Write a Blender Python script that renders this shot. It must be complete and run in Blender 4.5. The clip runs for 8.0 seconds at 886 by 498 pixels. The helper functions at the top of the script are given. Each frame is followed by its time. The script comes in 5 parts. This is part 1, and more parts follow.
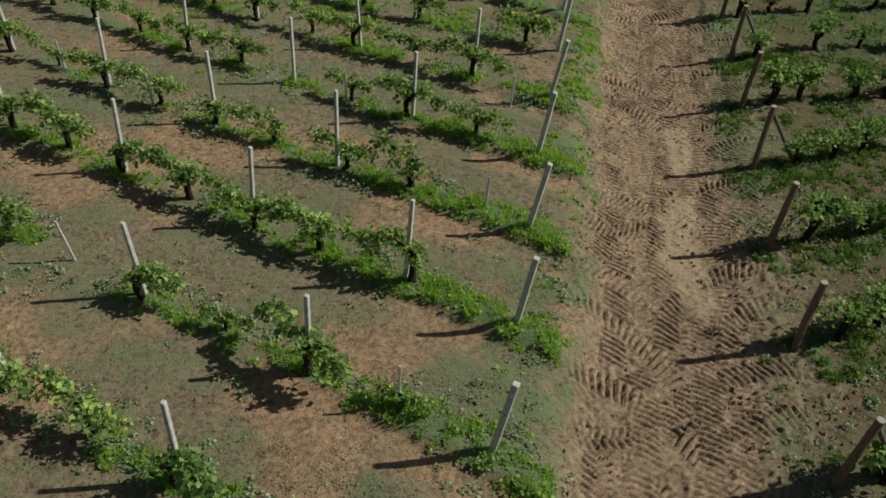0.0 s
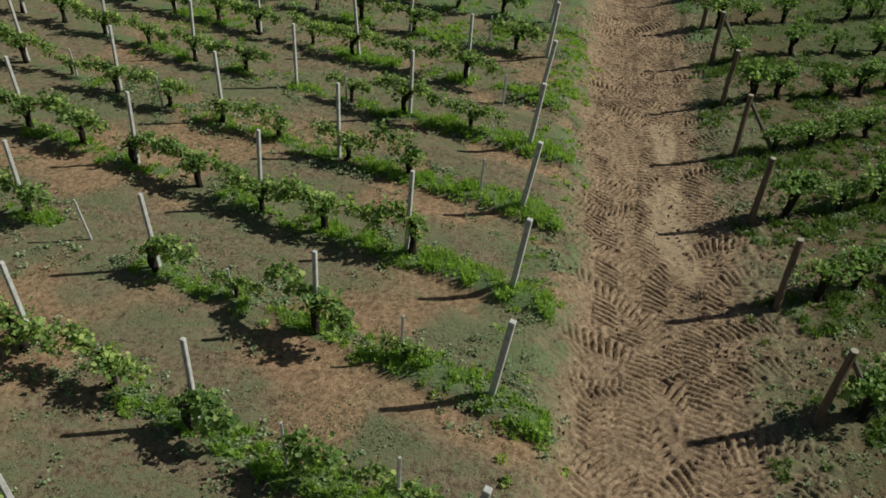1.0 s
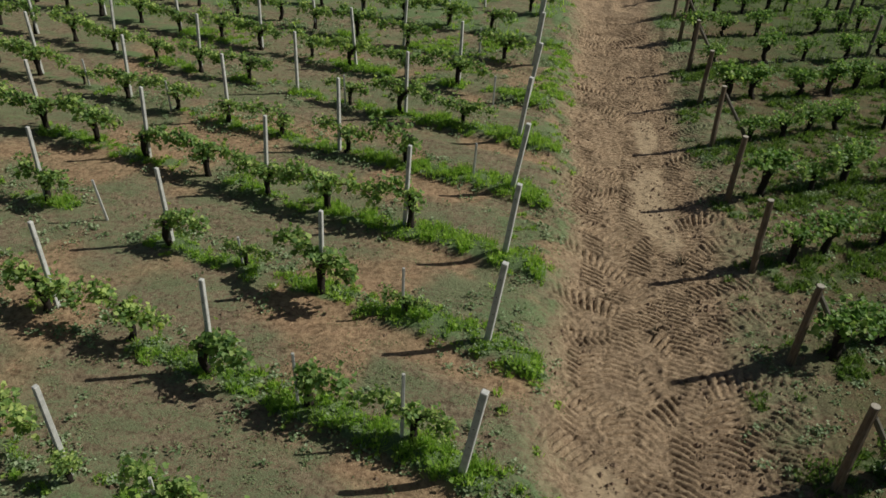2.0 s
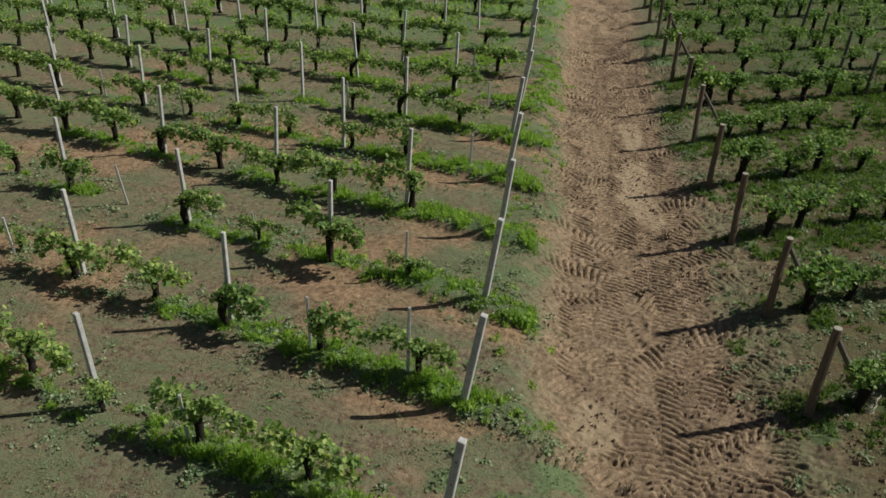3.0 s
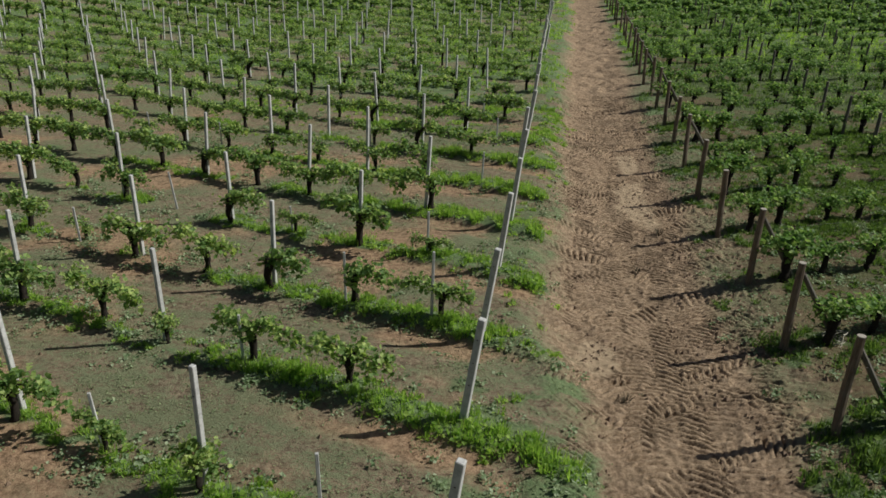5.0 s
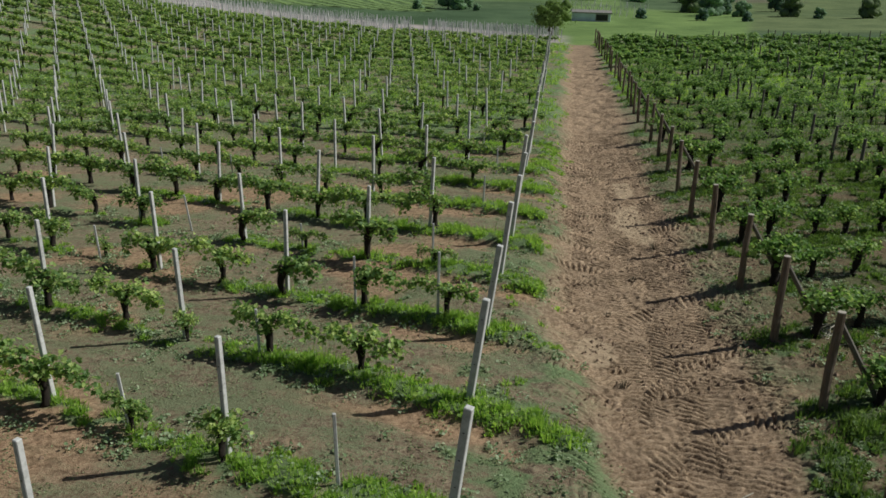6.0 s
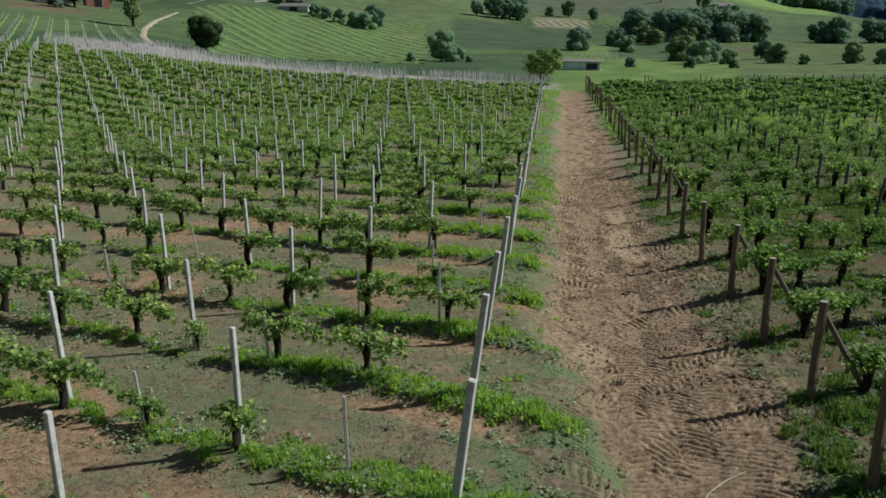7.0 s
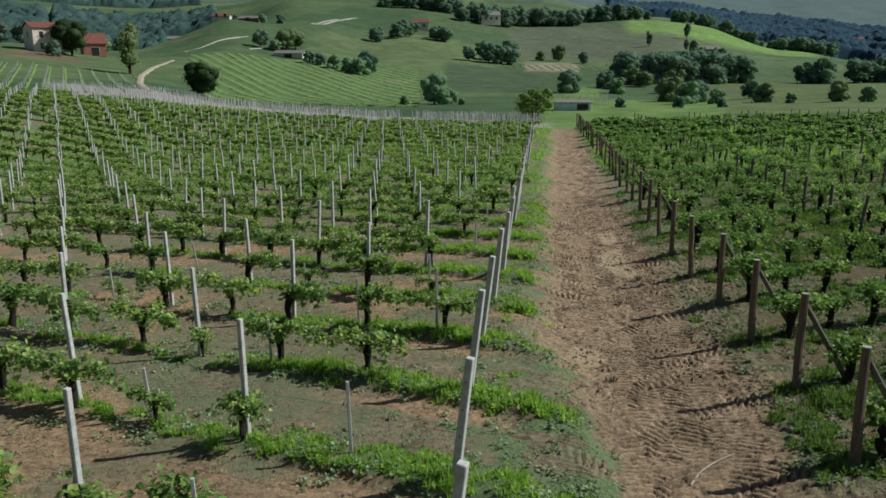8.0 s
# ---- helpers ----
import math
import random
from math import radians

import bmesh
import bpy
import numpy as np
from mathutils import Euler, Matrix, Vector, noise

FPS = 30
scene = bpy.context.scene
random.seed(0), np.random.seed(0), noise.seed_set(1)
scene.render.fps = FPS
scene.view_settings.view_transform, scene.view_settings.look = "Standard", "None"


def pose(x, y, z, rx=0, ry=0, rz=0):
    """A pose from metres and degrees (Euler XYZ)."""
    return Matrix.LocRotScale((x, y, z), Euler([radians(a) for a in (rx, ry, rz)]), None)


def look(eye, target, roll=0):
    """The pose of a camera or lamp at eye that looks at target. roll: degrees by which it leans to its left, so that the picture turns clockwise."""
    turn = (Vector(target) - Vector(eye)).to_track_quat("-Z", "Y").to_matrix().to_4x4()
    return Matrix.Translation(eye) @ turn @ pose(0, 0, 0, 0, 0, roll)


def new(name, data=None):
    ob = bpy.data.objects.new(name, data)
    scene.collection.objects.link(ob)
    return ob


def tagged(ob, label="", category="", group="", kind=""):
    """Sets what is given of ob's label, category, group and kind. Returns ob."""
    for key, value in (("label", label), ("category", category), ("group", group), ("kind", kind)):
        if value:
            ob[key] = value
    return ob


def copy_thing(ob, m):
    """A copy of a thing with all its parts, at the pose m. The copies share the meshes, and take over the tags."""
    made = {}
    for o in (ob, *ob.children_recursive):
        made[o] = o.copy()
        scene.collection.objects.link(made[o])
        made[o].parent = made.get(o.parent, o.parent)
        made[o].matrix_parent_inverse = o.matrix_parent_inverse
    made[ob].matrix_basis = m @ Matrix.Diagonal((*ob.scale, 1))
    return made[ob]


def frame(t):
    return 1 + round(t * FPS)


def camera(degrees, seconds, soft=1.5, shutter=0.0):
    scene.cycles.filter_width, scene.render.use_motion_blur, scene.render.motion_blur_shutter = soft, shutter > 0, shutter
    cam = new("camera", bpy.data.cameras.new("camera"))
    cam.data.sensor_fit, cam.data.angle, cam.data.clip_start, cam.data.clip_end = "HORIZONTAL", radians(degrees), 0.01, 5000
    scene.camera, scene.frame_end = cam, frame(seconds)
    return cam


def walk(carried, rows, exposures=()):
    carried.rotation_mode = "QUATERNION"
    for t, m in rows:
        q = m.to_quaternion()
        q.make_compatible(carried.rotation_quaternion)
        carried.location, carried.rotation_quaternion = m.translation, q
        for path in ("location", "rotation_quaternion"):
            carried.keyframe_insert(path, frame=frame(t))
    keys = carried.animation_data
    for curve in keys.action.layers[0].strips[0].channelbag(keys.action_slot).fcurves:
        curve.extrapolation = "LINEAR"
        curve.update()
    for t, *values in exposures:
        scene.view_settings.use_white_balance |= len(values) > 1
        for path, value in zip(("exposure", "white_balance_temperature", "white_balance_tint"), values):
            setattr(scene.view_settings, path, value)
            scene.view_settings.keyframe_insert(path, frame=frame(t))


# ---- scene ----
cam = camera(57.8, 8.0, soft=1.6)
PATH = [
    (0, (0.042, -8.919, 9.393), (-0.164, -7.444, 8.057), 4.8),
    (0.5, (0.149, -9.586, 9.149), (-0.063, -8.074, 7.858), 4.4),
    (1, (0.263, -10.283, 8.894), (0.051, -8.733, 7.649), 4.1),
    (1.5, (0.389, -11.011, 8.622), (0.176, -9.423, 7.424), 3.7),
    (3, (0.704, -13.397, 7.744), (0.487, -11.706, 6.699), 3.0),
    (3.5, (0.78, -14.074, 7.489), (0.557, -12.355, 6.491), 2.9),
    (4, (0.848, -14.847, 7.191), (0.613, -13.097, 6.252), 2.7),
    (4.5, (0.898, -15.429, 6.946), (0.649, -13.654, 6.058), 2.6),
    (6, (1.076, -16.997, 6.134), (0.799, -15.144, 5.435), 1.6),
    (6.5, (1.109, -17.359, 5.918), (0.832, -15.486, 5.274), 1.2),
    (7, (1.142, -17.759, 5.651), (0.865, -15.864, 5.073), 0.7),
    (7.5, (1.169, -18.063, 5.434), (0.894, -16.153, 4.906), 0.4),
    (8, (1.208, -18.409, 5.176), (0.939, -16.485, 4.703), 0.1),
]
walk(cam, [(t, look(eye, target, roll)) for t, eye, target, roll in PATH],
     exposures=((0.0, -0.16, 6560, 4), (4.5, -0.06, 6340, 9), (8.0, -0.02, 5990, 5)))

# ---- daylight ----
SUN_TO = Vector((0.945, 0.30, 0.94)).normalized()
world = bpy.data.worlds.new("sky")
scene.world = world
world.use_nodes = True
sky = world.node_tree.nodes.new("ShaderNodeTexSky")
sky.sky_type, sky.sun_disc = "NISHITA", False
sky.sun_elevation, sky.sun_rotation = math.asin(SUN_TO.z), math.atan2(SUN_TO.x, SUN_TO.y)
sky.dust_density = 2.0
world.node_tree.links.new(sky.outputs[0], world.node_tree.nodes["Background"].inputs[0])
world.node_tree.nodes["Background"].inputs[1].default_value = 0.031
sun = new("sun", bpy.data.lights.new("sun", "SUN"))
sun.data.energy, sun.data.angle, sun.data.color = 4.3, radians(0.6), (0.97, 0.93, 0.82)
sun.matrix_world = look(SUN_TO * 50, (0, 0, 0))
scene.view_settings.exposure = 0.0

# ---- lie of the land: a gentle slope, a sunken track, then valley and hills ----
K_LEFT, K_RIGHT = 0.325, 0.50           # slant of the vine rows on either side of the track
ROW_STEP, POST_STEP, EAST_STEP = 2.5, 3.06, 2.62
HOME = (1.2, -18.4, 5.18)               # origin of the bearings used for the hills
RINGS = np.log([100, 140, 180, 260, 400, 650, 1000, 2000, 4300])
BEARINGS = [-36.4, -28.2, -25.5, -22.8, -18.0, -11.7, -1.7, 6.2, 15.1, 20.5]
RISE = np.array([[-52, -38, -18, 9, 10, 18, 50, 66, 77],
                 [-61, -41, -32, -6, 2, -6, 44, 66, 80],
                 [-66, -49, -39, -8, 18, 0, 46, 68, 82],
                 [-71, -57, -46, -10, 37, 20, 50, 70, 85],
                 [-78, -62, -52, -18, 28, 60, 62, 74, 86],
                 [-83, -65, -58, -27, 13, 52, 72, 78, 88],
                 [-85, -65, -55, -33, -6, 33, 53, 75, 88],
                 [-81, -65, -56, -42, -9, 37, 33, 52, 77],
                 [-75, -58, -50, -38, -27, 5, 1, 34, 64],
                 [-71, -54, -46, -35, -27, -15, -11, 24, 56]]) / 1000


def step(a, b, v):
    s = np.clip((np.asarray(v, float) - a) / (b - a), 0, 1)
    return s * s * (3 - 2 * s)


def rand2(ix, iy, seed):
    h = np.sin(ix * 127.1 + iy * 311.7 + seed * 74.7) * 43758.5453
    return h - np.floor(h)


def vnoise(x, y, seed=0):
    x, y = np.asarray(x, float), np.asarray(y, float)
    ix, iy = np.floor(x), np.floor(y)
    fx, fy = x - ix, y - iy
    fx, fy = fx * fx * (3 - 2 * fx), fy * fy * (3 - 2 * fy)
    a, b = rand2(ix, iy, seed), rand2(ix + 1, iy, seed)
    c, d = rand2(ix, iy + 1, seed), rand2(ix + 1, iy + 1, seed)
    return (a * (1 - fx) + b * fx) * (1 - fy) + (c * (1 - fx) + d * fx) * fy


def fbm(x, y, seed=0, octaves=3):
    out, amp, total = 0, 1.0, 0
    for k in range(octaves):
        out = out + amp * vnoise(np.asarray(x) * 2**k, np.asarray(y) * 2**k, seed + 9 * k)
        total += amp
        amp *= 0.5
    return out / total


def polar(x, y):
    dx, dy = np.asarray(x, float) - HOME[0], np.asarray(y, float) - HOME[1]
    return np.degrees(np.arctan2(dx, dy)), np.hypot(dx, dy)


def track_left(y):
    y = np.asarray(y, float)
    return 1.0 + 1.0 * step(-2.0, -10.0, y) + 0.13 * np.sin(y * 0.45 + 1) + 0.08 * np.sin(y * 1.7) - 0.004 * np.clip(y, 0, 60)


def track_right(y):
    y = np.asarray(y, float)
    return 4.0 - 0.03 * np.clip(y, -14, 12) - 0.024 * np.clip(y - 27, 0, 40) + 0.15 * np.sin(y * 0.7)


def track_mask(x, y):
    return step(-0.5, 0.4, x - track_left(y)) * (1 - step(-0.35, 0.45, x - track_right(y)))


def row_pads(x, y):
    """Shallow trodden pads beside the row ends: how deep, and how bare."""
    ends = step(-3.2, -1.0, x) * (1 - step(0.7, 1.05, x)) * (1 - step(12, 20, y))
    rl = row_left(x, y) + 0.12 * (fbm(x * 2.5, y * 2.5, 58) - 0.5)
    pad = ends * step(-1.15, -0.75, rl) * (1 - step(-0.40, -0.29, rl))
    return pad, pad * step(0.32, 0.5, fbm(x * 1.1, y * 1.1, 59))


def land(x, y):
    """Height of the ground without the fine relief of the track."""
    x, y = np.asarray(x, float), np.asarray(y, float)
    b, r = polar(x, y)
    base = 0.12 - 0.043 * np.maximum(y, -7) + 0.033 * np.clip(x, -30, 0) - 0.15 * step(-0.8, -4.5, x)
    dip = step(-0.5, 0.5, x - track_left(y)) * (1 - step(-1.5, 1.6, x - track_right(y)))
    near = base - 0.30 * dip * (1 - step(60, 90, y))
    near = near + 0.05 * (fbm(x * 0.5, y * 0.5, 3) - 0.5)
    near = near - 0.075 * row_pads(x, y)[0]
    lr = np.log(np.maximum(r, 100))
    b = np.clip(b, BEARINGS[0], BEARINGS[-1])
    rows = np.stack([np.interp(lr, RINGS, row) for row in RISE])
    k = np.clip(np.searchsorted(BEARINGS, b) - 1, 0, len(BEARINGS) - 2)
    lo, hi = np.asarray(BEARINGS)[k], np.asarray(BEARINGS)[k + 1]
    s = (b - lo) / (hi - lo)
    s = s * s * (3 - 2 * s)
    first = np.take_along_axis(rows, k[None], 0)[0]
    second = np.take_along_axis(rows, k[None] + 1, 0)[0]
    far = HOME[2] + r * (first * (1 - s) + second * s)
    far = far + step(150, 400, r) * r * 0.010 * (fbm(x / 60, y / 60, 5) - 0.5)
    w = step(48, 100, r) * step(-30, 20, y)
    return near * (1 - w) + far * w


def row_start(i):
    return -0.09 + ROW_STEP * i


def row_left(x, y):
    """Signed distance to the nearest vine row west of the track."""
    q = (np.asarray(y) + K_LEFT * np.asarray(x) + 0.09) / ROW_STEP
    return (q - np.round(q)) * ROW_STEP / math.hypot(1, K_LEFT)


def east_y(i):
    """Where row i east of the track meets its end post: the rows draw together towards the near end."""
    return 0.55 + EAST_STEP * i + 0.054 * min(i, 0) ** 2


def east_x(y):
    return 4.47 - 0.05 * np.minimum(y, 0) - 0.012 * np.clip(y, 0, 30) - 0.035 * np.clip(y - 34, 0, 40)


def row_right(x, y):
    v = np.asarray(y) - K_RIGHT * (np.asarray(x) - 4.4) - 0.55
    bent = (np.sqrt(np.maximum(EAST_STEP**2 + 0.216 * np.minimum(v, 0), 0.5)) - EAST_STEP) / 0.108
    q = np.where(v < 0, bent, v / EAST_STEP)
    return (q - np.round(q)) * EAST_STEP / math.hypot(1, K_RIGHT)


def grass_mask(x, y):
    """How thickly grass stands: strips under the vines, tufts at the row ends, more of it on the right-hand side."""
    x, y = np.asarray(x, float), np.asarray(y, float)
    patch = fbm(x * 0.9, y * 0.9, 11)
    left = (1 - step(0.10, 0.40, np.abs(row_left(x, y) + 0.05 + 0.25 * (fbm(x * 1.4, y * 1.4, 17) - 0.5)))) * step(0.36, 0.56, patch + 0.34 * step(-6.0, -3.0, x) * (1 - step(4, 8, y))) * (1 - step(-0.2, 0.25, x - track_left(y) + 0.2 + 0.6 * (patch - 0.5)))
    left = left * (0.6 + 0.6 * step(-4.5, -0.5, x)) * (1 - 0.45 * step(0.2, 0.5, x) * step(0.45, 0.55, fbm(x * 1.7, y * 1.7, 25)))
    far_left = 0.7 * step(5, 20, y) * step(0.36, 0.60, patch)
    verge = step(-0.3, 0.2, x) * (1 - step(0.65, 1.25, x + 0.9 * (fbm(x * 0.8, y * 0.8, 22) - 0.5))) * step(0.42, 0.58, fbm(x * 0.9, y * 0.9, 21)) * (0.12 + 0.42 * step(3, 14, y))
    right = step(0.0, 0.5, x - track_right(y) + 0.1)
    low = step(-6.2, -7.0, y + 0.5 * (fbm(x * 1.5, y * 1.5, 13) - 0.5)) * step(0.46, 0.58, fbm(x * 1.5, y * 1.5, 14))
    strip = 1 - step(0.30, 0.74, np.abs(row_right(x, y) + 0.30))
    right = right * np.maximum(0.64 * strip * step(0.32, 0.52, patch), (0.26 + 0.32 * step(6.0, 8.0, x)) * step(5.0, 5.8, x) * step(0.45 - 0.10 * step(6.0, 8.0, x), 0.60, fbm(x * 0.6, y * 0.6, 31)) * (0.6 + 0.4 * step(-4, 2, y)))
    right = np.maximum(right, 0.8 * step(8, 26, y) * step(0.3, 0.55, patch) * step(0.2, 0.8, x - track_right(y)))
    right = np.maximum(right, 0.95 * low * step(-16.5, -13.5, y) * step(4.1, 4.6, x))
    clump = 0.42 + 0.5 * step(6, 18, y) * step(0.25, 0.5, patch) + 0.75 * step(0.36, 0.56, fbm(x * 3.1, y * 3.1, 19))
    return clump * step(-22, -15, y) * np.where(x > track_right(y) - 0.1, right, np.maximum(np.maximum(left, verge), far_left * (x < 0.5)))


def verge_film(x, y):
    """Low grey-green weeds between the row ends and the track."""
    x, y = np.asarray(x, float), np.asarray(y, float)
    band = step(-0.8, 0.1, x) * (1 - step(-0.1, 0.45, x - track_left(y) + 0.7 * (fbm(x * 1.2, y * 1.2, 81) - 0.5)))
    return band * step(0.40, 0.62, fbm(x * 1.3, y * 2.2, 82)) * (1 - step(10, 18, y))

# ---- materials ----
class Nodes:
    def __init__(self, name):
        self.mat = bpy.data.materials.new(name)
        self.mat.use_nodes = True
        self.tree = self.mat.node_tree
        self.bsdf = self.tree.nodes["Principled BSDF"]
        self.out = self.tree.nodes["Material Output"]

    def node(self, kind, **values):
        n = self.tree.nodes.new("ShaderNode" + kind)
        for key, value in values.items():
            n.inputs[key.replace("_", " ")].default_value = value
        return n

    def link(self, a, b):
        self.tree.links.new(a, b)

    def noise(self, scale, detail=4.0, rough=0.6, vector=None):
        n = self.node("TexNoise", Scale=scale, Detail=detail, Roughness=rough)
        self.link(vector or self.place(), n.inputs["Vector"])
        return n.outputs["Fac"]

    def place(self):
        return self.node("NewGeometry").outputs["Position"]

    def own(self):
        return self.node("TexCoord").outputs["Object"]

    def ramp(self, fac, *stops):
        n = self.node("ValToRGB")
        r = n.color_ramp
        while len(r.elements) < len(stops):
            r.elements.new(0.5)
        for e, (p, c) in zip(r.elements, stops):
            e.position, e.color = p, (*c, 1)
        self.link(fac, n.inputs[0])
        return n.outputs[0]

    def gate(self, fac, lo, hi):
        n = self.node("MapRange")
        n.interpolation_type = "SMOOTHSTEP"
        n.inputs[1].default_value, n.inputs[2].default_value = lo, hi
        self.link(fac, n.inputs[0])
        return n.outputs[0]

    def math(self, kind, a, b):
        n = self.node("Math")
        n.operation = kind
        for slot, value in enumerate((a, b)):
            if isinstance(value, (int, float)):
                n.inputs[slot].default_value = value
            else:
                self.link(value, n.inputs[slot])
        return n.outputs[0]

    def mix(self, fac, a, b, blend="MIX"):
        n = self.tree.nodes.new("ShaderNodeMix")
        n.data_type, n.blend_type = "RGBA", blend
        for slot, value in ((0, fac), (6, a), (7, b)):
            if isinstance(value, (int, float)):
                n.inputs[slot].default_value = value
            elif isinstance(value, tuple):
                n.inputs[slot].default_value = (*value, 1)
            else:
                self.link(value, n.inputs[slot])
        return n.outputs[2]

    def attribute(self, name):
        n = self.tree.nodes.new("ShaderNodeAttribute")
        n.attribute_name = name
        return n

    def finish(self, colour, rough=0.85, bump=None, strength=0.4, depth=0.02, spec=0.3):
        self.link(colour, self.bsdf.inputs["Base Color"])
        if isinstance(rough, float):
            self.bsdf.inputs["Roughness"].default_value = rough
        else:
            self.link(rough, self.bsdf.inputs["Roughness"])
        self.bsdf.inputs["Specular IOR Level"].default_value = spec
        if bump is not None:
            n = self.node("Bump", Strength=strength, Distance=depth)
            self.link(bump, n.inputs["Height"])
            self.link(n.outputs[0], self.bsdf.inputs["Normal"])
        return self.mat


def ground_material():
    g = Nodes("soil_and_grass")
    cover, field = g.attribute("cover"), g.attribute("field")
    sep = g.node("SeparateColor")
    g.link(cover.outputs["Color"], sep.inputs[0])
    track, grass, clay = sep.outputs
    along = g.node("Mapping")
    along.inputs["Rotation"].default_value = (0, 0, math.atan(K_LEFT))
    along.inputs["Scale"].default_value = (0.45, 1.0, 1.0)
    g.link(g.place(), along.inputs[0])
    streak = along.outputs[0]
    big, mid, fine, grit = g.noise(0.5, 3, 0.5, streak), g.noise(2.6, 6, 0.7, streak), g.noise(11, 6, 0.75), g.noise(42, 5, 0.75)
    soil = g.ramp(fine, (0.34, (0.135, 0.101, 0.069)), (0.5, (0.218, 0.168, 0.117)), (0.66, (0.315, 0.250, 0.178)))
    soil = g.mix(g.gate(mid, 0.34, 0.58), soil, g.ramp(fine, (0.34, (0.155, 0.108, 0.071)), (0.5, (0.245, 0.182, 0.126)), (0.66, (0.345, 0.264, 0.187))))
    soil = g.mix(clay, soil, g.ramp(fine, (0.36, (0.215, 0.138, 0.084)), (0.66, (0.46, 0.313, 0.205))))
    soil = g.mix(0.8, soil, g.mix(1.0, soil, g.ramp(g.noise(5.5, 5, 0.7), (0.36, (0.70, 0.71, 0.71)), (0.5, (1.03, 1.02, 1.02)), (0.64, (1.25, 1.23, 1.21))), "MULTIPLY"))
    dust = g.ramp(fine, (0.33, (0.135, 0.095, 0.062)), (0.5, (0.330, 0.235, 0.157)), (0.67, (0.54, 0.402, 0.282)))
    sand = g.ramp(fine, (0.25, (0.36, 0.268, 0.178)), (0.8, (0.50, 0.382, 0.264)))
    dust = g.mix(g.math("MULTIPLY", g.gate(g.noise(1.3, 5, 0.65), 0.42, 0.62), 0.45), dust, g.ramp(fine, (0.28, (0.095, 0.066, 0.044)), (0.72, (0.27, 0.195, 0.135))))
    soil = g.mix(track, soil, g.mix(clay, dust, sand))
    weeds = g.ramp(grit, (0.28, (0.075, 0.100, 0.048)), (0.5, (0.155, 0.190, 0.102)), (0.72, (0.27, 0.32, 0.19)))
    patch = g.math("MULTIPLY", g.gate(g.math("ADD", g.math("ADD", g.math("MULTIPLY", mid, 0.55), g.math("MULTIPLY", big, 0.25)), g.math("ADD", g.math("MULTIPLY", grit, 0.55), g.math("MULTIPLY", fine, 0.45))), 0.842, 0.958), g.math("SUBTRACT", 1.0, g.math("MAXIMUM", g.math("MULTIPLY", track, 0.95), g.math("MULTIPLY", clay, 0.8))))
    col = g.mix(g.math("MULTIPLY", patch, 0.84), soil, weeds)
    turf = g.ramp(grit, (0.25, (0.092, 0.145, 0.064)), (0.75, (0.200, 0.280, 0.135)))
    col = g.mix(g.math("MULTIPLY", g.gate(g.math("ADD", grass, g.math("MULTIPLY", g.math("SUBTRACT", fine, 0.5), 0.7)), 0.25, 0.65), 0.9), col, turf)
    # Field alpha multiplies the ground darker east of the track
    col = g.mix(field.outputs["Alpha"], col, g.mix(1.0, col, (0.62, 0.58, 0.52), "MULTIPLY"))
    far = g.mix(0.75, field.outputs["Color"], g.mix(1.0, field.outputs["Color"], g.ramp(g.noise(0.12, 9, 0.75), (0.36, (0.55, 0.62, 0.55)), (0.5, (0.95, 0.97, 0.95)), (0.66, (1.5, 1.4, 1.4))), "MULTIPLY"))
    col = g.mix(cover.outputs["Alpha"], col, far)
    height = g.math("ADD", g.math("MULTIPLY", fine, 0.8), g.math("MULTIPLY", grit, 0.45))
    return g.finish(col, 0.95, height, 0.9, 0.05, 0.15)


def leaf_material(name, dark, mid, light, glow=0.35, rough=0.5, spec=0.4):
    g = Nodes(name)
    rnd = g.node("NewGeometry").outputs["Random Per Island"]
    own = g.node("ObjectInfo").outputs["Random"]
    fac = g.math("ADD", g.math("MULTIPLY", rnd, 0.8), g.math("MULTIPLY", own, 0.2))
    col = g.ramp(fac, (0.05, dark), (0.5, mid), (0.95, light))
    g.finish(col, rough, spec=spec)
    t = g.node("BsdfTranslucent")
    g.link(g.mix(1.0, col, (1.42, 1.48, 0.95), "MULTIPLY"), t.inputs[0])
    m = g.node("MixShader")
    m.inputs[0].default_value = glow
    g.link(g.bsdf.outputs[0], m.inputs[1])
    g.link(t.outputs[0], m.inputs[2])
    g.link(m.outputs[0], g.out.inputs[0])
    return g.mat


def concrete_material():
    g = Nodes("weathered_concrete")
    own = g.own()
    a, b = g.noise(9, 5, 0.7, own), g.noise(70, 3, 0.6, own)
    col = g.ramp(a, (0.3, (0.39, 0.39, 0.39)), (0.55, (0.57, 0.57, 0.57)), (0.8, (0.70, 0.70, 0.70)))
    col = g.mix(g.math("MULTIPLY", g.node("ObjectInfo").outputs["Random"], 0.25), col, (0.38, 0.38, 0.37))
    stain = g.gate(g.noise(4, 4, 0.7, own), 0.56, 0.72)
    col = g.mix(g.math("MULTIPLY", stain, 0.5), col, (0.20, 0.19, 0.16))
    return g.finish(col, 0.85, b, 0.4, 0.004)


def wood_material(name, dark, light):
    g = Nodes(name)
    stretch = g.node("Mapping")
    stretch.inputs["Scale"].default_value = (1, 1, 0.08)
    g.link(g.own(), stretch.inputs[0])
    grain = g.noise(60, 5, 0.7, stretch.outputs[0])
    col = g.ramp(grain, (0.3, dark), (0.7, light))
    col = g.mix(g.math("MULTIPLY", g.gate(g.noise(5, 3, 0.6, g.own()), 0.45, 0.7), 0.5), col, (0.17, 0.16, 0.14))
    return g.finish(col, 0.85, grain, 0.5, 0.006)


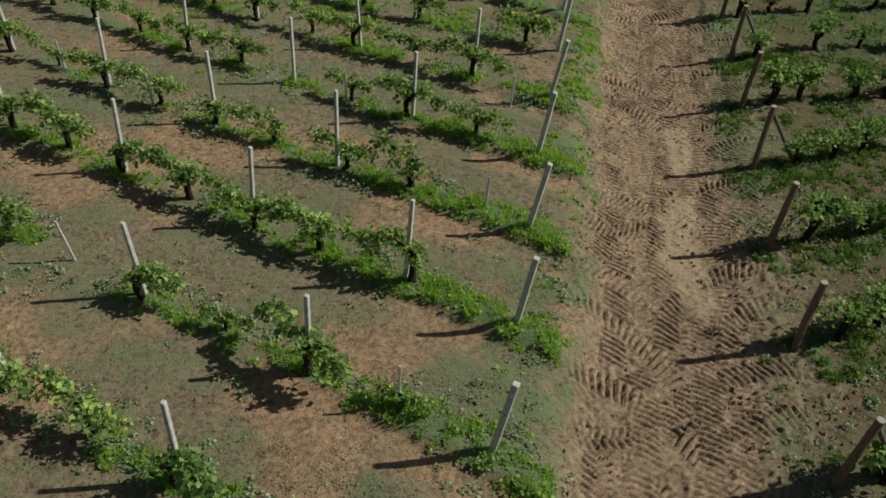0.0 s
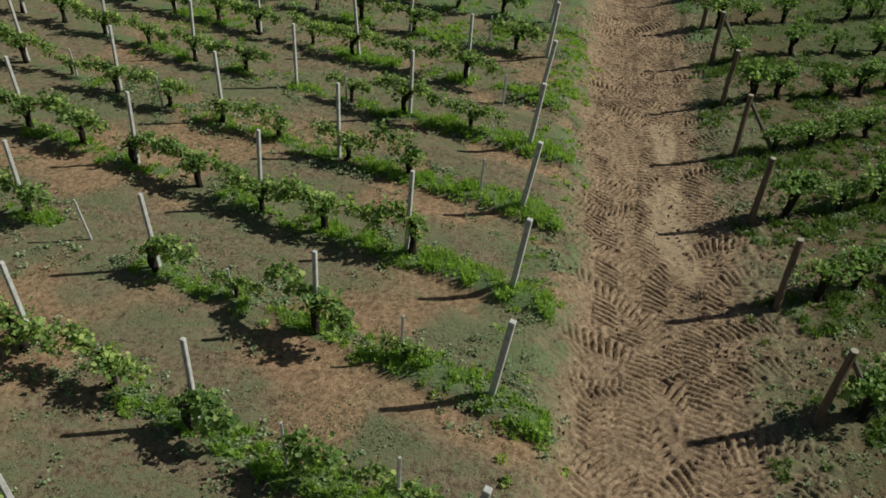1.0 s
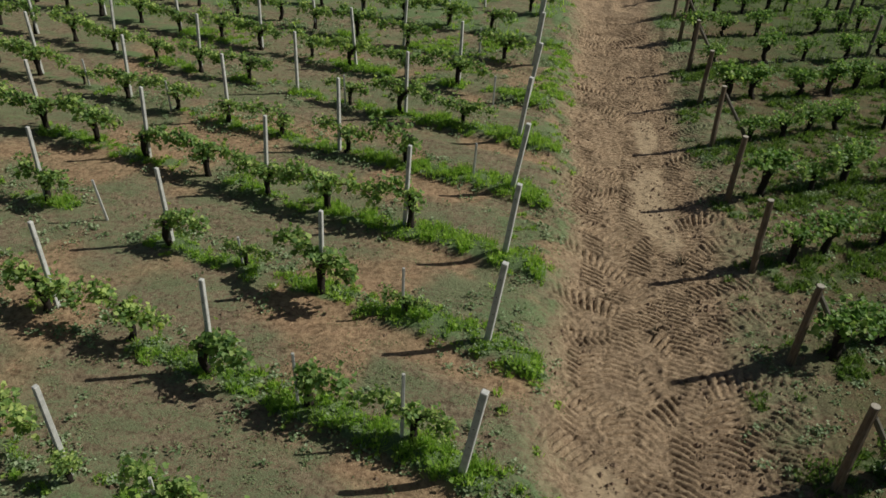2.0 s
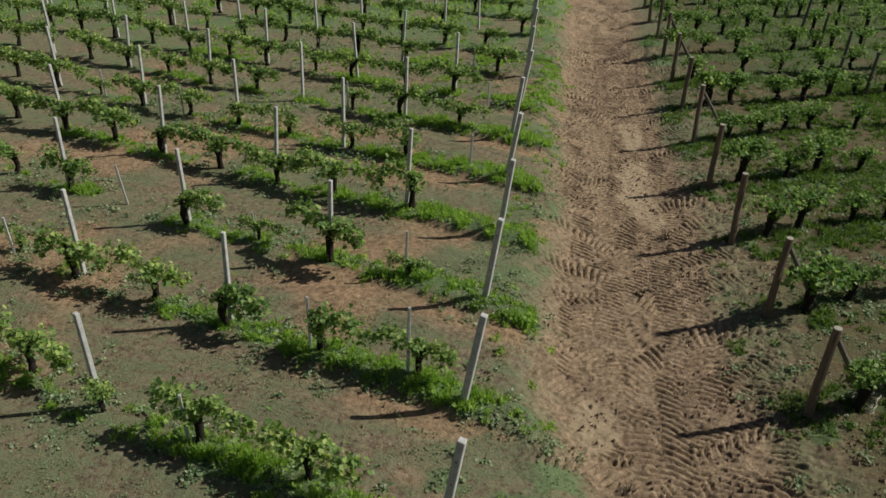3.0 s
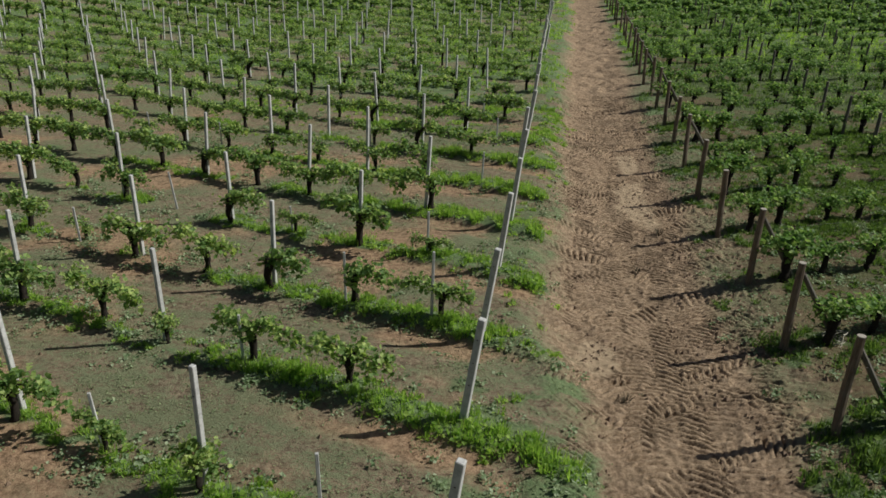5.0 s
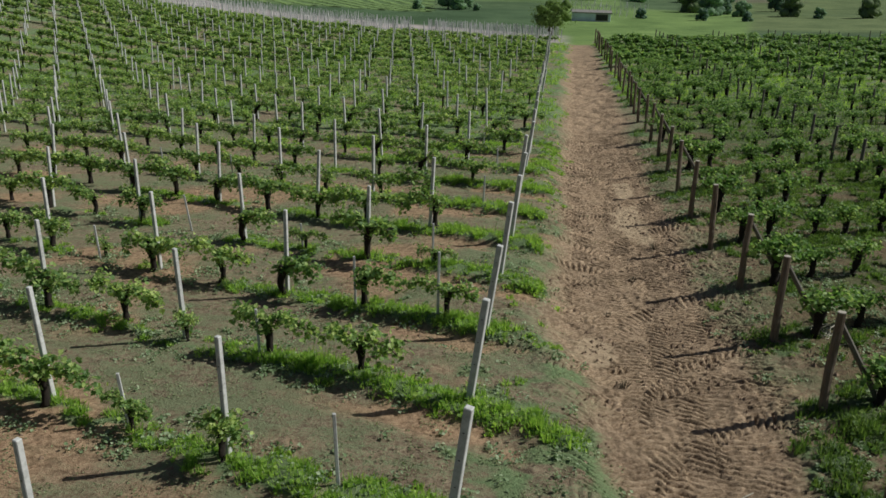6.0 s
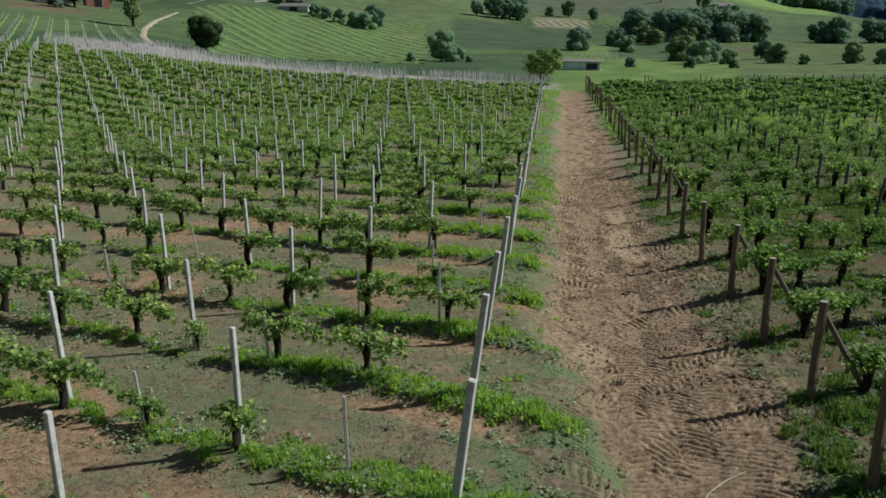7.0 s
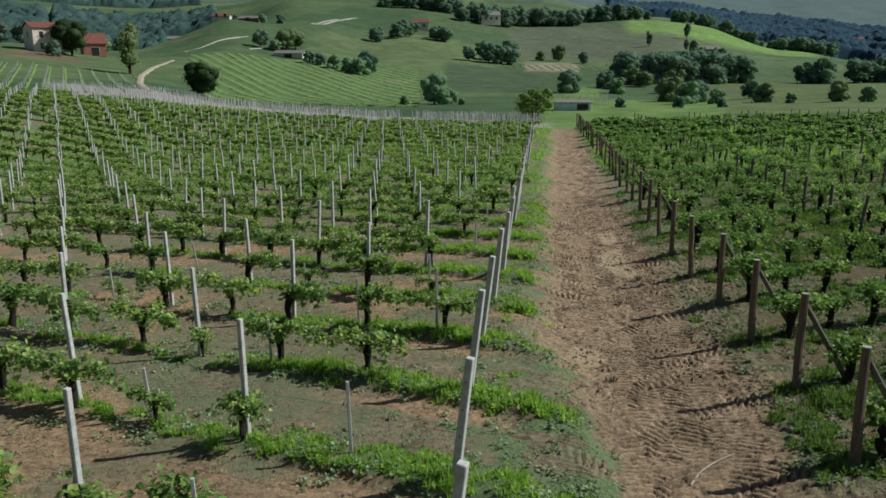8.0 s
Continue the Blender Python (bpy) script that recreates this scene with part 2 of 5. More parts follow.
def plain(name, colour, rough=0.7, scale=3.0, spread_by=0.35):
    g = Nodes(name)
    n = g.noise(scale, 5, 0.65, g.own())
    lo = tuple(c * (1 - spread_by) for c in colour)
    hi = tuple(min(1, c * (1 + spread_by)) for c in colour)
    return g.finish(g.ramp(n, (0.3, lo), (0.7, hi)), rough, n, 0.3, 0.01)


GROUND = ground_material()
VINE_LEAF = leaf_material("vine_leaf", (0.090, 0.168, 0.056), (0.208, 0.322, 0.104), (0.51, 0.60, 0.21), 0.45, 0.48, 0.22)
LUSH_LEAF = leaf_material("lush_vine_leaf", (0.082, 0.162, 0.048), (0.170, 0.290, 0.084), (0.42, 0.52, 0.19), 0.42, 0.48, 0.22)
# Blue cast of these far woods is air haze put into their colour
HAZED_WOOD = plain("hazed_canopy", (0.038, 0.072, 0.105), 0.9, 0.05, 0.35)
HAZED_WEST_WOOD = plain("hazed_west_canopy", (0.052, 0.090, 0.084), 0.9, 0.06, 0.35)
for mat in (HAZED_WOOD, HAZED_WEST_WOOD):
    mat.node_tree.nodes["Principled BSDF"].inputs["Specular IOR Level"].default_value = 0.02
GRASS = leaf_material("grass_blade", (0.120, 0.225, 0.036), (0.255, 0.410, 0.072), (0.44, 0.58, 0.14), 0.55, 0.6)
# Darker grass copy: its own deep green plus the shade between the vines
DARK_GRASS = leaf_material("dark_grass_blade", (0.046, 0.092, 0.020), (0.100, 0.176, 0.038), (0.23, 0.32, 0.080), 0.42, 0.6, 0.2)
WEED = leaf_material("pale_weed_leaf", (0.10, 0.165, 0.072), (0.20, 0.275, 0.145), (0.43, 0.50, 0.34), 0.3, 0.6, 0.2)
SEEDLING = leaf_material("seedling_leaf", (0.10, 0.135, 0.060), (0.180, 0.225, 0.110), (0.31, 0.36, 0.20), 0.3, 0.6)
DRY = plain("dry_stem", (0.065, 0.055, 0.035), 0.9, 20, 0.4)
BARK = plain("vine_bark", (0.022, 0.017, 0.014), 0.95, 30, 0.6)
TWINE = plain("pale_dry_fibre", (0.46, 0.43, 0.36), 0.85, 15, 0.25)
CANE = plain("vine_cane", (0.13, 0.095, 0.05), 0.8, 20, 0.4)
CONCRETE = concrete_material()
OLD_WOOD = wood_material("brown_weathered_wood", (0.085, 0.062, 0.045), (0.23, 0.175, 0.13))
SAWN_WOOD = wood_material("pale_sawn_end", (0.30, 0.27, 0.23), (0.48, 0.44, 0.39))
GREY_WOOD = wood_material("grey_weathered_wood", (0.08, 0.07, 0.06), (0.21, 0.19, 0.165))
STEEL = plain("galvanised_wire", (0.11, 0.105, 0.10), 0.7, 5, 0.2)
STEEL.node_tree.nodes["Principled BSDF"].inputs["Metallic"].default_value = 0.4
PALE_STAKE = plain("pale_stake", (0.50, 0.50, 0.51), 0.8, 5, 0.15)
CLOD = plain("dry_clod", (0.22, 0.155, 0.11), 0.95, 6, 0.4)
# Tree, dark and west leaf colours have valley haze mixed in
HAZED_LEAF = leaf_material("hazed_leaf", (0.200, 0.300, 0.200), (0.240, 0.360, 0.235), (0.28, 0.405, 0.26), 0.5, 0.6, 0.08)
PALE_LEAF = leaf_material("pale_tree_leaf", (0.150, 0.205, 0.105), (0.19, 0.255, 0.132), (0.235, 0.30, 0.165), 0.42, 0.6, 0.08)
HAZED_DARK = leaf_material("hazed_dark_leaf", (0.142, 0.222, 0.178), (0.170, 0.258, 0.200), (0.198, 0.292, 0.22), 0.5, 0.6, 0.08)
HAZED_WEST = leaf_material("hazed_west_leaf", (0.110, 0.160, 0.140), (0.132, 0.188, 0.165), (0.158, 0.218, 0.19), 0.4, 0.7, 0.08)
DEEP_LEAF = leaf_material("evergreen_leaf", (0.022, 0.042, 0.016), (0.034, 0.060, 0.022), (0.055, 0.090, 0.034), 0.15, 0.6, 0.08)
SPRING_LEAF = leaf_material("spring_leaf", (0.130, 0.200, 0.055), (0.155, 0.235, 0.065), (0.19, 0.272, 0.082), 0.35, 0.6, 0.08)
POPLAR_LEAF = leaf_material("poplar_leaf", (0.20, 0.255, 0.135), (0.25, 0.31, 0.165), (0.30, 0.36, 0.20), 0.5, 0.6, 0.08)
TRUNK = plain("tree_bark", (0.07, 0.055, 0.04), 0.95, 8, 0.4)
PLASTER = plain("cream_plaster", (0.88, 0.76, 0.68), 0.9, 1.2, 0.18)
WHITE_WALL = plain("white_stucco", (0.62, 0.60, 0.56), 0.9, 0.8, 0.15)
BRICK_WALL = plain("brick_red_wall", (0.30, 0.135, 0.10), 0.9, 2.0, 0.25)
ROOF = plain("clay_roof_tile", (0.19, 0.075, 0.06), 0.85, 3.0, 0.3)
GREY_ROOF = plain("grey_roof_sheet", (0.22, 0.21, 0.20), 0.7, 2.0, 0.2)
BLUE_WALL = plain("pale_blue_wall", (0.62, 0.70, 0.82), 0.8, 1.0, 0.15)
SURROUND = plain("window_surround", (0.55, 0.50, 0.45), 0.85, 2.0, 0.15)
DARK = plain("window_dark", (0.03, 0.03, 0.035), 0.35, 4, 0.2)

# ---- small mesh kit ----
class Buf:
    """Vertices and triangles gathered from many pieces, with a material slot for each."""

    def __init__(self):
        self.v, self.t, self.m, self.n = [], [], [], 0

    def add(self, v, t, m=0):
        v, t = np.asarray(v, np.float32), np.asarray(t, np.int32)
        self.v.append(v)
        self.t.append(t + self.n)
        self.m.append(np.full(len(t), m, np.int32))
        self.n += len(v)
        return self

    def arrays(self):
        return np.concatenate(self.v), np.concatenate(self.t), np.concatenate(self.m)

    def mesh(self, name, *materials, smooth=False):
        v, t, m = self.arrays()
        return tri_mesh(name, v, t, materials, m, smooth)


def tri_mesh(name, v, t, materials, m=None, smooth=False):
    me = bpy.data.meshes.new(name)
    me.vertices.add(len(v))
    me.vertices.foreach_set("co", np.asarray(v, np.float32).ravel())
    me.loops.add(3 * len(t))
    me.loops.foreach_set("vertex_index", np.asarray(t, np.int32).ravel())
    me.polygons.add(len(t))
    me.polygons.foreach_set("loop_start", np.arange(0, 3 * len(t), 3, dtype=np.int32))
    me.polygons.foreach_set("use_smooth", np.full(len(t), smooth))
    for material in materials:
        me.materials.append(material)
    if m is not None:
        me.polygons.foreach_set("material_index", m)
    me.update(calc_edges=True)
    return me


def part(name, me, parent, label=""):
    ob = new(name, me)
    ob.parent = parent
    return tagged(ob, label)


def bm_mesh(name, bm, *materials):
    me = bpy.data.meshes.new(name)
    bm.to_mesh(me)
    bm.free()
    for material in materials:
        me.materials.append(material)
    return me


def box(bm, size, centre=(0, 0, 0), bevel=0.0, top=1.0, mat=0):
    """A box, its upper face scaled by top, with bevelled edges."""
    made = bmesh.ops.create_cube(bm, size=1.0)["verts"]
    for v in made:
        s = top if v.co.z > 0 else 1.0
        v.co = Vector((v.co.x * size[0] * s + centre[0], v.co.y * size[1] * s + centre[1], v.co.z * size[2] + centre[2]))
    faces = {f for v in made for f in v.link_faces}
    for f in faces:
        f.material_index = mat
    if bevel:
        bmesh.ops.bevel(bm, geom=list({e for f in faces for e in f.edges}), offset=bevel, segments=1, affect="EDGES")


def tube(points, radii, sides=7, rough=0.0, rng=None):
    """A closed tube along points."""
    points = np.asarray(points, float)
    radii = np.broadcast_to(np.asarray(radii, float), (len(points),))
    way = np.gradient(points, axis=0)
    way /= np.linalg.norm(way, axis=1, keepdims=True) + 1e-9
    ref = np.where(np.abs(way[:, 2:]) > 0.9, [[1.0, 0, 0]], [[0, 0, 1.0]])
    u = np.cross(way, ref)
    u /= np.linalg.norm(u, axis=1, keepdims=True)
    w = np.cross(way, u)
    a = np.linspace(0, 2 * np.pi, sides, endpoint=False)
    r = radii[:, None] * np.ones(sides)
    if rough:
        r = r * (1 + rough * (rng.random(r.shape) - 0.5))
    v = points[:, None] + r[..., None] * (np.cos(a)[None, :, None] * u[:, None] + np.sin(a)[None, :, None] * w[:, None])
    n = len(points)
    v = np.concatenate([v.reshape(-1, 3), points[:1], points[-1:]])
    t = []
    for i in range(n - 1):
        for j in range(sides):
            k = (j + 1) % sides
            p, q, s, e = i * sides + j, i * sides + k, (i + 1) * sides + k, (i + 1) * sides + j
            t += [(p, q, s), (p, s, e)]
    for j in range(sides):
        k = (j + 1) % sides
        t += [(n * sides, k, j), (n * sides + 1, (n - 1) * sides + j, (n - 1) * sides + k)]
    return v, np.array(t)


LEAF = np.array([(0, 0.45, -0.03), (0, 0, 0), (0.42, 0.02, 0.09), (0.52, 0.48, 0.06), (0.22, 0.66, 0.05), (0, 1.0, -0.14), (-0.22, 0.66, 0.05), (-0.52, 0.48, 0.06), (-0.42, 0.02, 0.09)])
LEAF_T = np.array([(0, 1, 2), (0, 2, 3), (0, 3, 4), (0, 4, 5), (0, 5, 6), (0, 6, 7), (0, 7, 8), (0, 8, 1)])
CARD = np.array([(0, 0, 0), (0.45, 0.5, 0.1), (0, 1.0, -0.05), (-0.45, 0.5, 0.1)])
CARD_T = np.array([(0, 1, 2), (0, 2, 3)])
BLADE = np.array([(-0.5, 0, 0), (0.5, 0, 0), (0.32, 0.55, 0.08), (-0.32, 0.55, 0.08), (0, 1.0, 0.32)])
BLADE_T = np.array([(0, 1, 2), (0, 2, 3), (3, 2, 4)])


WISP = np.array([(-0.5, 0, 0), (0.5, 0, 0), (0, 1.0, 0.25)])
WISP_T = np.array([(0, 1, 2)])


def spread(shape, tris, place, side, along, normal, width, length):
    """Copies of a small leaf shape: side, along and normal are rows of unit vectors."""
    n = len(place)
    v = (place[:, None] + shape[None, :, :1] * (side * width[:, None])[:, None]
         + shape[None, :, 1:2] * (along * length[:, None])[:, None] + shape[None, :, 2:] * (normal * length[:, None])[:, None])
    t = tris[None] + (np.arange(n) * len(shape))[:, None, None]
    return v.reshape(-1, 3), t.reshape(-1, 3)


def unit(v):
    return v / (np.linalg.norm(v, axis=1, keepdims=True) + 1e-9)


def leaves(rng, place, size, upward=0.8, shape=LEAF, tris=LEAF_T):
    n = len(place)
    normal = unit(rng.normal(size=(n, 3)) * 0.55 + (0, 0, upward))
    along = unit(np.cross(normal, rng.normal(size=(n, 3))))
    along = unit(along - (0, 0, 0.25))
    side = unit(np.cross(along, normal))
    return spread(shape, tris, place, side, along, np.cross(side, along), size, size)


def repeat(v, t, mats):
    """The triangles of one template at many poses: mats is a stack of 4 x 4 matrices."""
    mats = np.asarray(mats, float)
    out = np.einsum("nij,vj->nvi", mats[:, :3, :3], v) + mats[:, None, :3, 3]
    tt = t[None] + (np.arange(len(mats)) * len(v))[:, None, None]
    return out.reshape(-1, 3), tt.reshape(-1, 3)


def poses(xyz, turn, scale, lean=None):
    """4 x 4 matrices from places, turns about z and scales."""
    n = len(xyz)
    m = np.zeros((n, 4, 4))
    c, s = np.cos(turn) * scale, np.sin(turn) * scale
    m[:, 0, 0], m[:, 0, 1], m[:, 1, 0], m[:, 1, 1], m[:, 2, 2], m[:, 3, 3] = c, -s, s, c, scale, 1
    if lean is not None:
        m[:, 0, 2], m[:, 1, 2] = lean[:, 0] * scale, lean[:, 1] * scale
    m[:, :3, 3] = xyz
    return m

# ---- ground: one sheet from the track to the hills ----
def tyre_passes():
    """Wheel lines of a tractor: along the track, and curving from it into the rows on either side.
    Each is (centre, radius, first angle, last angle, sense, half width, lug gap, slant, herringbone)."""
    rng = np.random.default_rng(77)
    out = []

    def wheel(cx, cy, radius, a0, a1, sense):
        out.append((cx, cy, radius, a0, a1, sense, rng.uniform(0.19, 0.24), rng.uniform(0.108, 0.138), rng.choice([-1, 1]) * rng.uniform(0.45, 1.1), rng.random() < 0.25))

    def along(x, y0, y1, bend):
        """A nearly straight line: a long arc that bows to one side."""
        radius = 1 / max(abs(bend), 0.004)
        sense = 1 if bend > 0 else -1
        half = (y1 - y0) / 2 / radius
        wheel(x - sense * radius, (y0 + y1) / 2, radius, -half, half, sense)

    for y in np.arange(-13, 15, 3.1):
        for x in (1.55, 2.1, 2.65, 3.15, 3.65, 4.1):
            if rng.random() < 0.72:
                along(x + rng.normal(0, 0.12), y + rng.uniform(-1, 0.6), y + rng.uniform(2.2, 4.4), rng.normal(0, 0.03))
    for i in range(-5, 6):
        y = row_start(i) + 1.25
        radius = rng.uniform(1.5, 2.3)
        for gauge in (0.0, 1.0):
            wheel(0.7, y - radius - 0.3, radius + gauge, -0.15, 1.5, 1)
            if i % 2:
                wheel(0.9, y + radius + 0.35, radius + gauge * 0.9, -1.6, 0.1, 1)
    for i in range(-5, 5):
        y = east_y(i) + 1.35
        radius = rng.uniform(1.3, 2.0)
        for gauge in (0.0, 0.95):
            wheel(4.9, y - radius - 0.1, radius + gauge, -0.1, 1.45, -1)
    for y in np.arange(-12, 14, 2.4):
        along(3.12 + rng.normal(0, 0.07), y - 1.4, y + 1.3, rng.normal(0, 0.02))
        if rng.random() < 0.6:
            along(2.25 + rng.normal(0, 0.1), y - 0.6, y + 1.5, rng.normal(0, 0.05))
    return out


def ribs(xs, ys):
    """Relief of the lug marks over a grid, and where the ground is pressed."""
    relief, wear = np.zeros((len(ys), len(xs))), np.zeros((len(ys), len(xs)))
    for k, (cx, cy, radius, a0, a1, sense, half, gap, slant, herring) in enumerate(tyre_passes()):
        a = np.linspace(a0, a1, 24)
        px, py = cx + sense * radius * np.cos(a), cy + radius * np.sin(a)
        i0, i1 = np.searchsorted(xs, (px.min() - half, px.max() + half))
        j0, j1 = np.searchsorted(ys, (py.min() - half, py.max() + half))
        if i1 - i0 < 2 or j1 - j0 < 2:
            continue
        x, y = np.meshgrid(xs[i0:i1], ys[j0:j1])
        dx, dy = sense * (x - cx), y - cy
        l = (np.hypot(dx, dy) - radius) / half
        ang = np.arctan2(dy, dx)
        u = ang * radius
        fade = 0.5 * (fbm(x * 1.3, y * 1.3, k, 2) - 0.5)
        on = (1 - step(0.84, 1.0, np.abs(l))) * step(0, 0.35, (ang - a0) * radius + fade) * step(0, 0.35, (a1 - ang) * radius + fade)
        if not on.any():
            continue
        lean = np.where(l > 0, slant * l, -slant * l + 0.5) if herring else slant * l
        phase = u / gap + lean + 0.18 * l * l + 0.35 * (fbm(x * 1.5, y * 1.5, 60 + k, 2) - 0.5)
        groove = 1 - step(0.11, 0.22, np.abs((phase % 1.0) - 0.5))
        deep = 0.40 + 1.1 * step(0.25, 0.65, fbm(x * 1.9, y * 1.9, 70 + k, 2))
        crown = 0.010 * np.sqrt(np.clip(1 - l * l, 0, 1))
        mark = 0.016 * deep + crown - 0.058 * deep * groove * (0.55 + 0.8 * fbm(x * 9, y * 9, 75)) - 0.010
        part_of = relief[j0:j1, i0:i1]
        relief[j0:j1, i0:i1] = part_of * (1 - on) + mark * on
        wear[j0:j1, i0:i1] = np.maximum(wear[j0:j1, i0:i1], on)
    return relief, wear


def growing(start, first, ratio, end):
    out, d = [start], first
    sign = 1 if end > start else -1
    while (out[-1] - end) * sign < 0:
        out.append(out[-1] + sign * d)
        d *= ratio
    return out[1:]


def field_colour(b, r, x, y):
    """Base colours of the fields in the valley and on the hills; the farthest hold painted haze."""
    cells = vnoise(np.floor(x / 70 + 0.6 * fbm(x / 80, y / 80, 7)), np.floor(y / 90 + 0.6 * fbm(x / 90, y / 70, 8)), 12)
    col = np.stack([0.075 + 0.085 * cells, 0.115 + 0.075 * cells, 0.055 + 0.030 * cells], -1)

    def lay(mask, rgb):
        col[:] = col * (1 - mask[..., None]) + np.array(rgb) * mask[..., None]

    col *= np.array([1.05, 1.12, 1.12])
    wob = 0.6 * (fbm(x / 30, y / 30, 15) - 0.5)
    inside = lambda v, a, b_, s: step(a - s, a + s, v) * (1 - step(b_ - s, b_ + s, v))
    lay(inside(b + wob, -24.5, -9.5, 0.3) * inside(r, 150, 292, 8), (0.150, 0.215, 0.088))
    lay(inside(b + wob, -9.5, 3.0, 0.4) * inside(r, 198, 246, 6), (0.185, 0.265, 0.090))
    lay(inside(b + wob, -8.0, 0.5, 0.4) * inside(r, 205, 330, 10), (0.095, 0.132, 0.072))
    lay(inside(b + wob, -3.5, 8.5, 0.6) * inside(r, 405, 630, 18), (0.150, 0.165, 0.108))
    lay(inside(b + wob, 4.5, 16.5, 0.5) * inside(r, 575, 692, 12), (0.225, 0.335, 0.100))
    lay(inside(b + wob, -2.3, 1.4, 0.2) * inside(r, 325, 372, 6), (0.36, 0.31, 0.22))
    lay(inside(b + wob, 9.0, 40, 0.5) * inside(r, 178, 330, 10), (0.145, 0.185, 0.075))
    lay(inside(b + wob, 17.5, 20.2, 0.2) * inside(r, 700, 900, 25), (0.30, 0.24, 0.19))
    lay(inside(b + wob, -36, -31.5, 0.4) * inside(r, 222, 243, 4), (0.21, 0.15, 0.095))
    lay(inside(b + wob, -27.2, -25.2, 0.3) * inside(r, 128, 142, 3), (0.20, 0.15, 0.10))
    lay(inside(b + wob, 9.0, 24, 0.6) * inside(r, 120, 176, 8), (0.165, 0.205, 0.085))
    lay(inside(b + wob, -16.5, -9.0, 0.5) * inside(r, 330, 400, 12), (0.145, 0.185, 0.085))
    lay(inside(b + wob, -12.2, -10.2, 0.2) * inside(r, 236, 246, 3), (0.30, 0.25, 0.18))
    lay(inside(b + wob, 8.0, 14.0, 0.5) * inside(r, 235, 262, 6), (0.17, 0.16, 0.10))
    lay(inside(b + wob, -1.2, 11.0, 0.4) * inside(r, 76, 190, 8), (0.190, 0.275, 0.085))
    # Past 1.1 km a blue-grey tint lays haze into the field colour
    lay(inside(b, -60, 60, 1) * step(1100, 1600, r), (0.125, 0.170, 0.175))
    col *= np.array([0.80, 0.84, 0.86])
    # young plot with pale soil beyond the last row
    lay(inside(b, -33, -0.6, 0.8) * inside(y + K_LEFT * x, 62.0, 86, 1.0), (0.37, 0.33, 0.325))
    return col


def sand_patches(x, y):
    """Smooth pale patches on the track where no tyre has pressed."""
    out = np.zeros_like(x)
    for cx, cy, rx, ry in ((2.89, 2.8, 0.52, 2.3), (1.80, -5.15, 0.40, 0.75), (2.9, 6.5, 0.3, 1.3), (2.3, -11.5, 0.5, 0.8)):
        d = np.hypot((x - cx) / rx, (y - cy) / ry) + 1.1 * (fbm(x * 2.1, y * 2.1, 37) - 0.5)
        out = np.maximum(out, 1 - step(0.62, 1.0, d))
    return out


